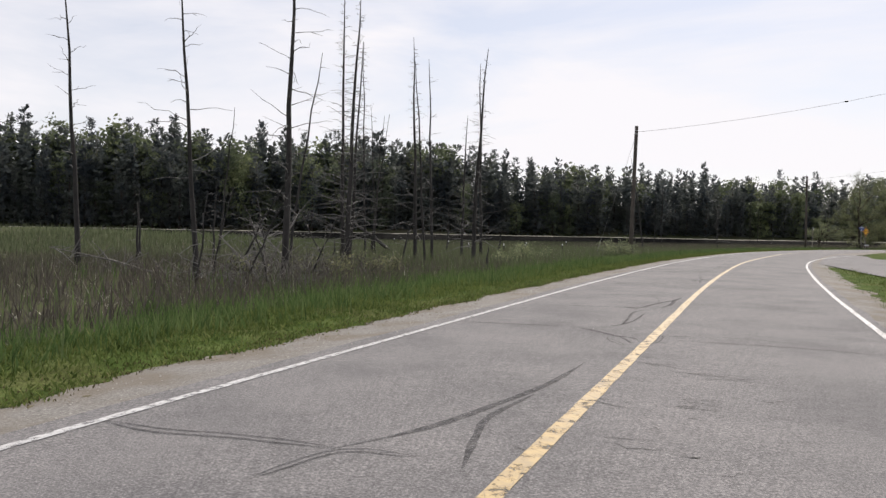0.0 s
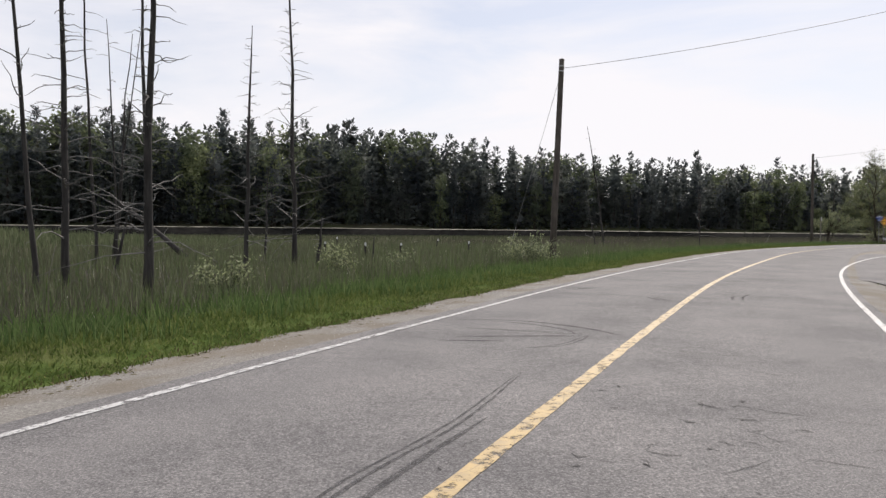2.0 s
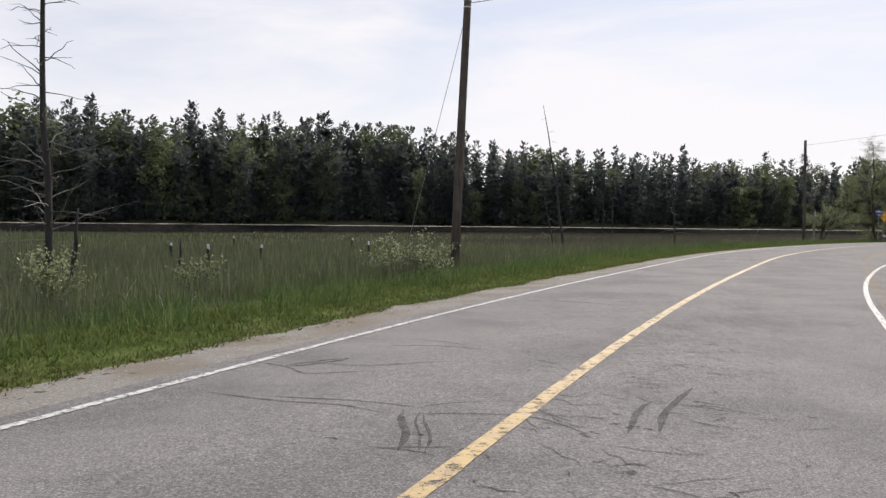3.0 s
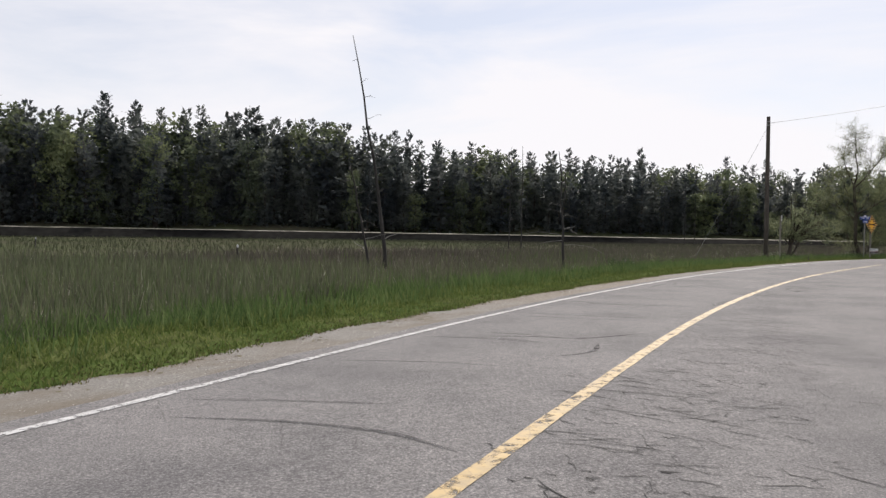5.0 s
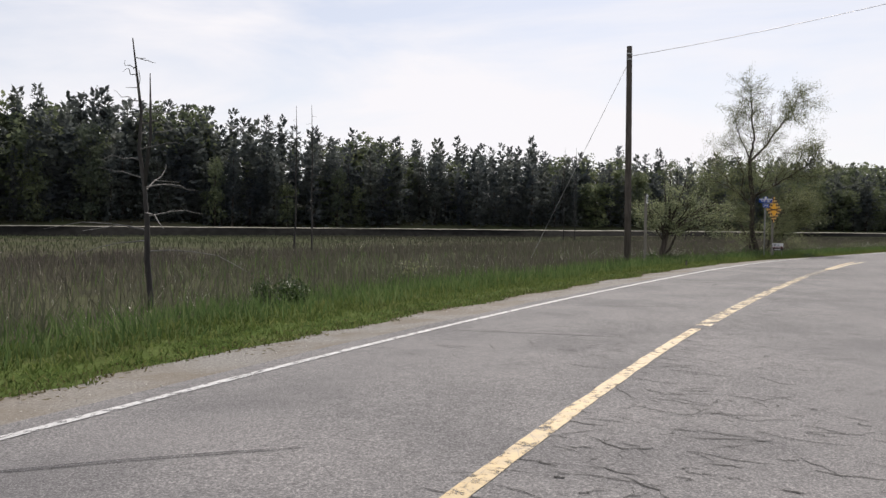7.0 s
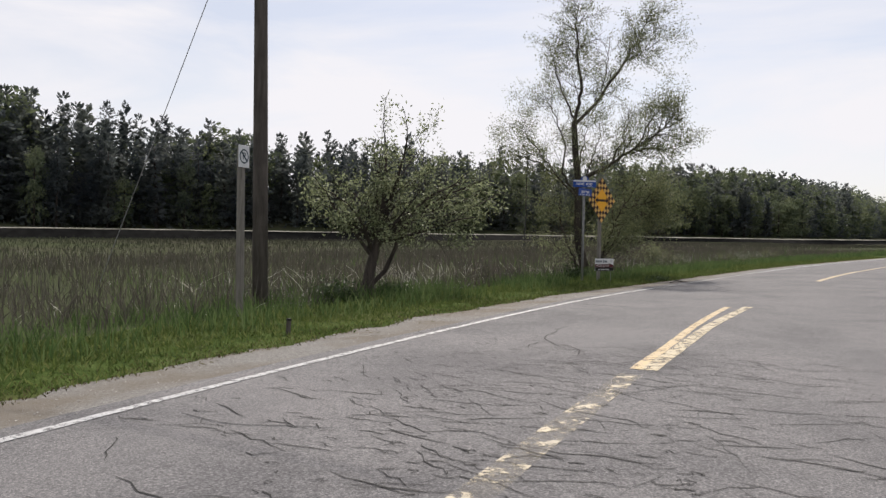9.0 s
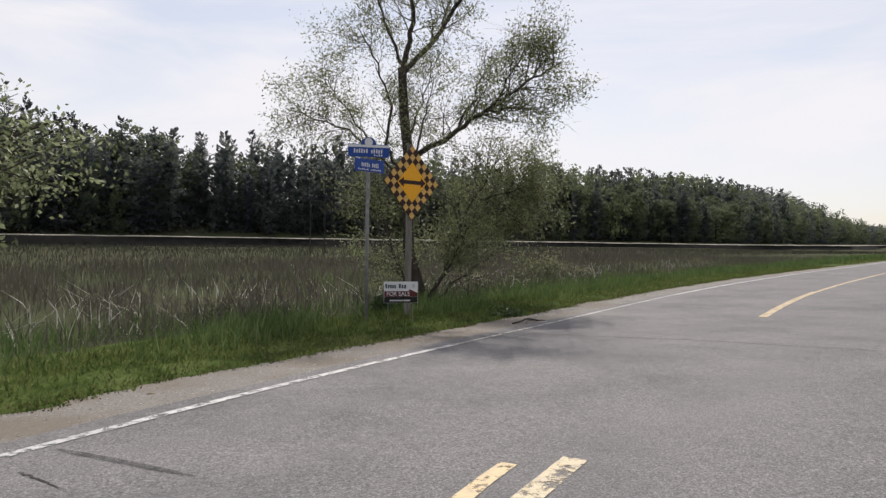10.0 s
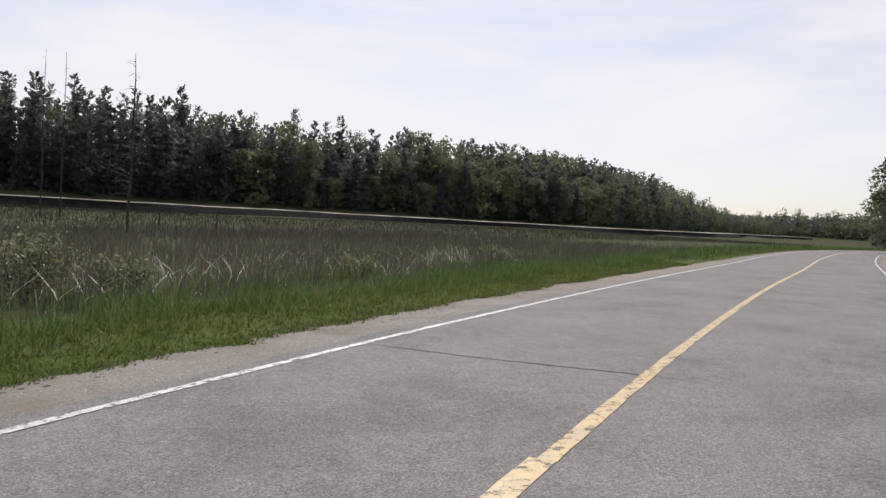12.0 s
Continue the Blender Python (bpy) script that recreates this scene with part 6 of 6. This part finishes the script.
left = lambda a, b, p=1.0: (lambda rng, n: a + (b - a) * rng.random(n) ** p)
blades("verge_grass", 175000, (0, 165), left(4.0, 6.9, 1.15), (0.035, 0.12), 0.0105, "short green grass on the road verge", VERGE, 1, lean=1.1, keep=ragged(4.36), mown=True)
blades("far_verge_grass", 22000, (170, 285), left(4.0, 7.0), (0.06, 0.16), 0.02, "short green grass on the road verge", VERGE, 11)
blades("tall_grass", 118000, (0, 175), left(5.3, 10.0, 0.85), (0.16, 0.48), 0.0085, "tall fresh green grass at the marsh edge", TALL, 2, lean=0.7, keep=clumped(0.45, 0.42))
blades("far_tall_grass", 14000, (175, 285), left(5.9, 10.0), (0.25, 0.6), 0.025, "tall fresh green grass at the marsh edge", TALL, 12)
blades("marsh_reeds", 120000, (-5, 190), left(8.2, 34.0, 1.3), (0.35, 0.8), 0.009, "dense grey brown marsh reeds", REED, 3, "reeds", 0.75, clumped(0.35, 0.62))
blades("far_marsh_reeds", 95000, (-10, 285), left(26.0, 230.0, 1.6), (0.28, 0.55), 0.012, "dense brown and green reeds across the marsh", REED_FAR, 4, "reeds", 0.3, spread=35.0)
blades("young_reeds", 20000, (-5, 190), left(8.5, 24.0, 1.4), (0.3, 0.75), 0.009, "fresh green shoots among the dead reeds", TALL, 15, "reeds", 0.3, clumped(0.08, 0.35))
blades("green_marsh_reeds", 46000, (28, 78), left(8.5, 60.0, 1.3), (0.35, 0.8), 0.011, "fresh green reeds standing in the marsh", REED_GREEN, 16, "reeds", 0.3, clumped(0.05, 0.5))
blades("cattail_stalks", 6500, (-5, 210), left(8.5, 48.0, 1.4), (0.35, 0.75), 0.005, "pale dead cattail stalks among the reeds", STRAW, 5, "cattails", 0.55, clumped(0.12, 0.45), spread=150.0)
blades("broken_stalks", 3600, (-5, 170), left(8.6, 24.0, 1.3), (0.10, 0.32), 0.009, "broken pale cattail stalks lying among the reeds", BLEACHED, 25, "cattails", 1.8, clumped(0.2, 0.3), spread=150.0)
blades("fallen_stalks", 1700, (112, 160), left(8.8, 15.0, 1.2), (0.36, 0.66), 0.013, "broken bleached cattail stalks leaning over one another", BLEACHED, 26, "cattails", 1.9, clumped(0.28, 0.12), spread=150.0)
blades("right_verge_grass", 22000, (-5, 60), lambda rng, n: -3.95 - 4.5 * rng.random(n) ** 1.3, (0.04, 0.14), 0.012, "short green grass on the road verge", VERGE, 6,
       keep=lambda rng, xy, lat: -lat < np.where(along(xy) < 45, island(along(xy)), 0))
blades("dry_grass", 36000, (0, 160), left(3.9, 4.95, 0.7), (0.02, 0.07), 0.008, "dry straw-coloured grass along the gravel edge", STRAW_SHORT, 21, lean=1.2, keep=ragged(4.28), mown=True)


def pebbles(n, seed):
    """Loose stones on the shoulder, each a small uneven eight-sided lump."""
    rng = np.random.default_rng(seed)
    s, lat = rng.uniform(0, 150, n), 3.3 + 0.95 * rng.random(n) ** 0.8
    xy = on_road(s, lat)
    r = 0.003 + 0.010 * rng.random(n) ** 3
    z = np.interp(lat, [3.32, 4.75], [-0.0085, -0.10]) + lift(s, lat) + r * 0.4
    c = np.column_stack([xy, z])
    ax = np.array([(1, 0, 0), (0, 1, 0), (-1, 0, 0), (0, -1, 0), (0, 0, 0.7), (0, 0, -0.7)])
    v = c[:, None] + ax[None] * r[:, None, None] * rng.uniform(0.6, 1.3, (n, 6, 1))
    tri = np.array([(0, 1, 4), (1, 2, 4), (2, 3, 4), (3, 0, 4)])
    tagged(new("gravel", soup("gravel", v[:, tri].reshape(-1, 3, 3), PEBBLE)), "loose small stones on the road shoulder", "gravel", kind="stuff")


pebbles(9000, 8)


def clods(n, seed):
    """Crumbs of turf and earth strewn over the shoulder's outer edge."""
    rng = np.random.default_rng(seed)
    s, lat = rng.uniform(0, 150, n), 4.45 - 0.55 * rng.random(n) ** 1.6
    xy = on_road(s, lat)
    ok = np.array([noise.noise((p[0] * 1.1, p[1] * 1.1, 2.0)) for p in xy]) > -0.05
    xy, lat, s = xy[ok], lat[ok], s[ok]
    n = len(xy)
    r = 0.008 + 0.032 * rng.random(n) ** 3
    c = np.column_stack([xy, np.interp(lat, [3.32, 4.75], [-0.0085, -0.10]) + lift(s, lat) + 0.1 * r])
    k = 6
    ang = np.arange(k) * 2 * np.pi / k
    ring = np.stack([np.cos(ang), np.sin(ang), np.zeros(k)], 1)
    v = c[:, None] + ring[None] * (r[:, None] * rng.uniform(0.5, 1.5, (n, k)))[..., None]
    top = c + np.column_stack([np.zeros((n, 2)), r * rng.uniform(0.08, 0.3, n)])
    tri = np.stack([v, np.roll(v, -1, 1), np.repeat(top[:, None], k, 1)], 2)
    tagged(new("turf_crumbs", soup("turf_crumbs", tri.reshape(-1, 3, 3), CRUMB)), "crumbs of earth and dry turf along the shoulder", "earth crumbs", kind="stuff")


clods(5000, 9)
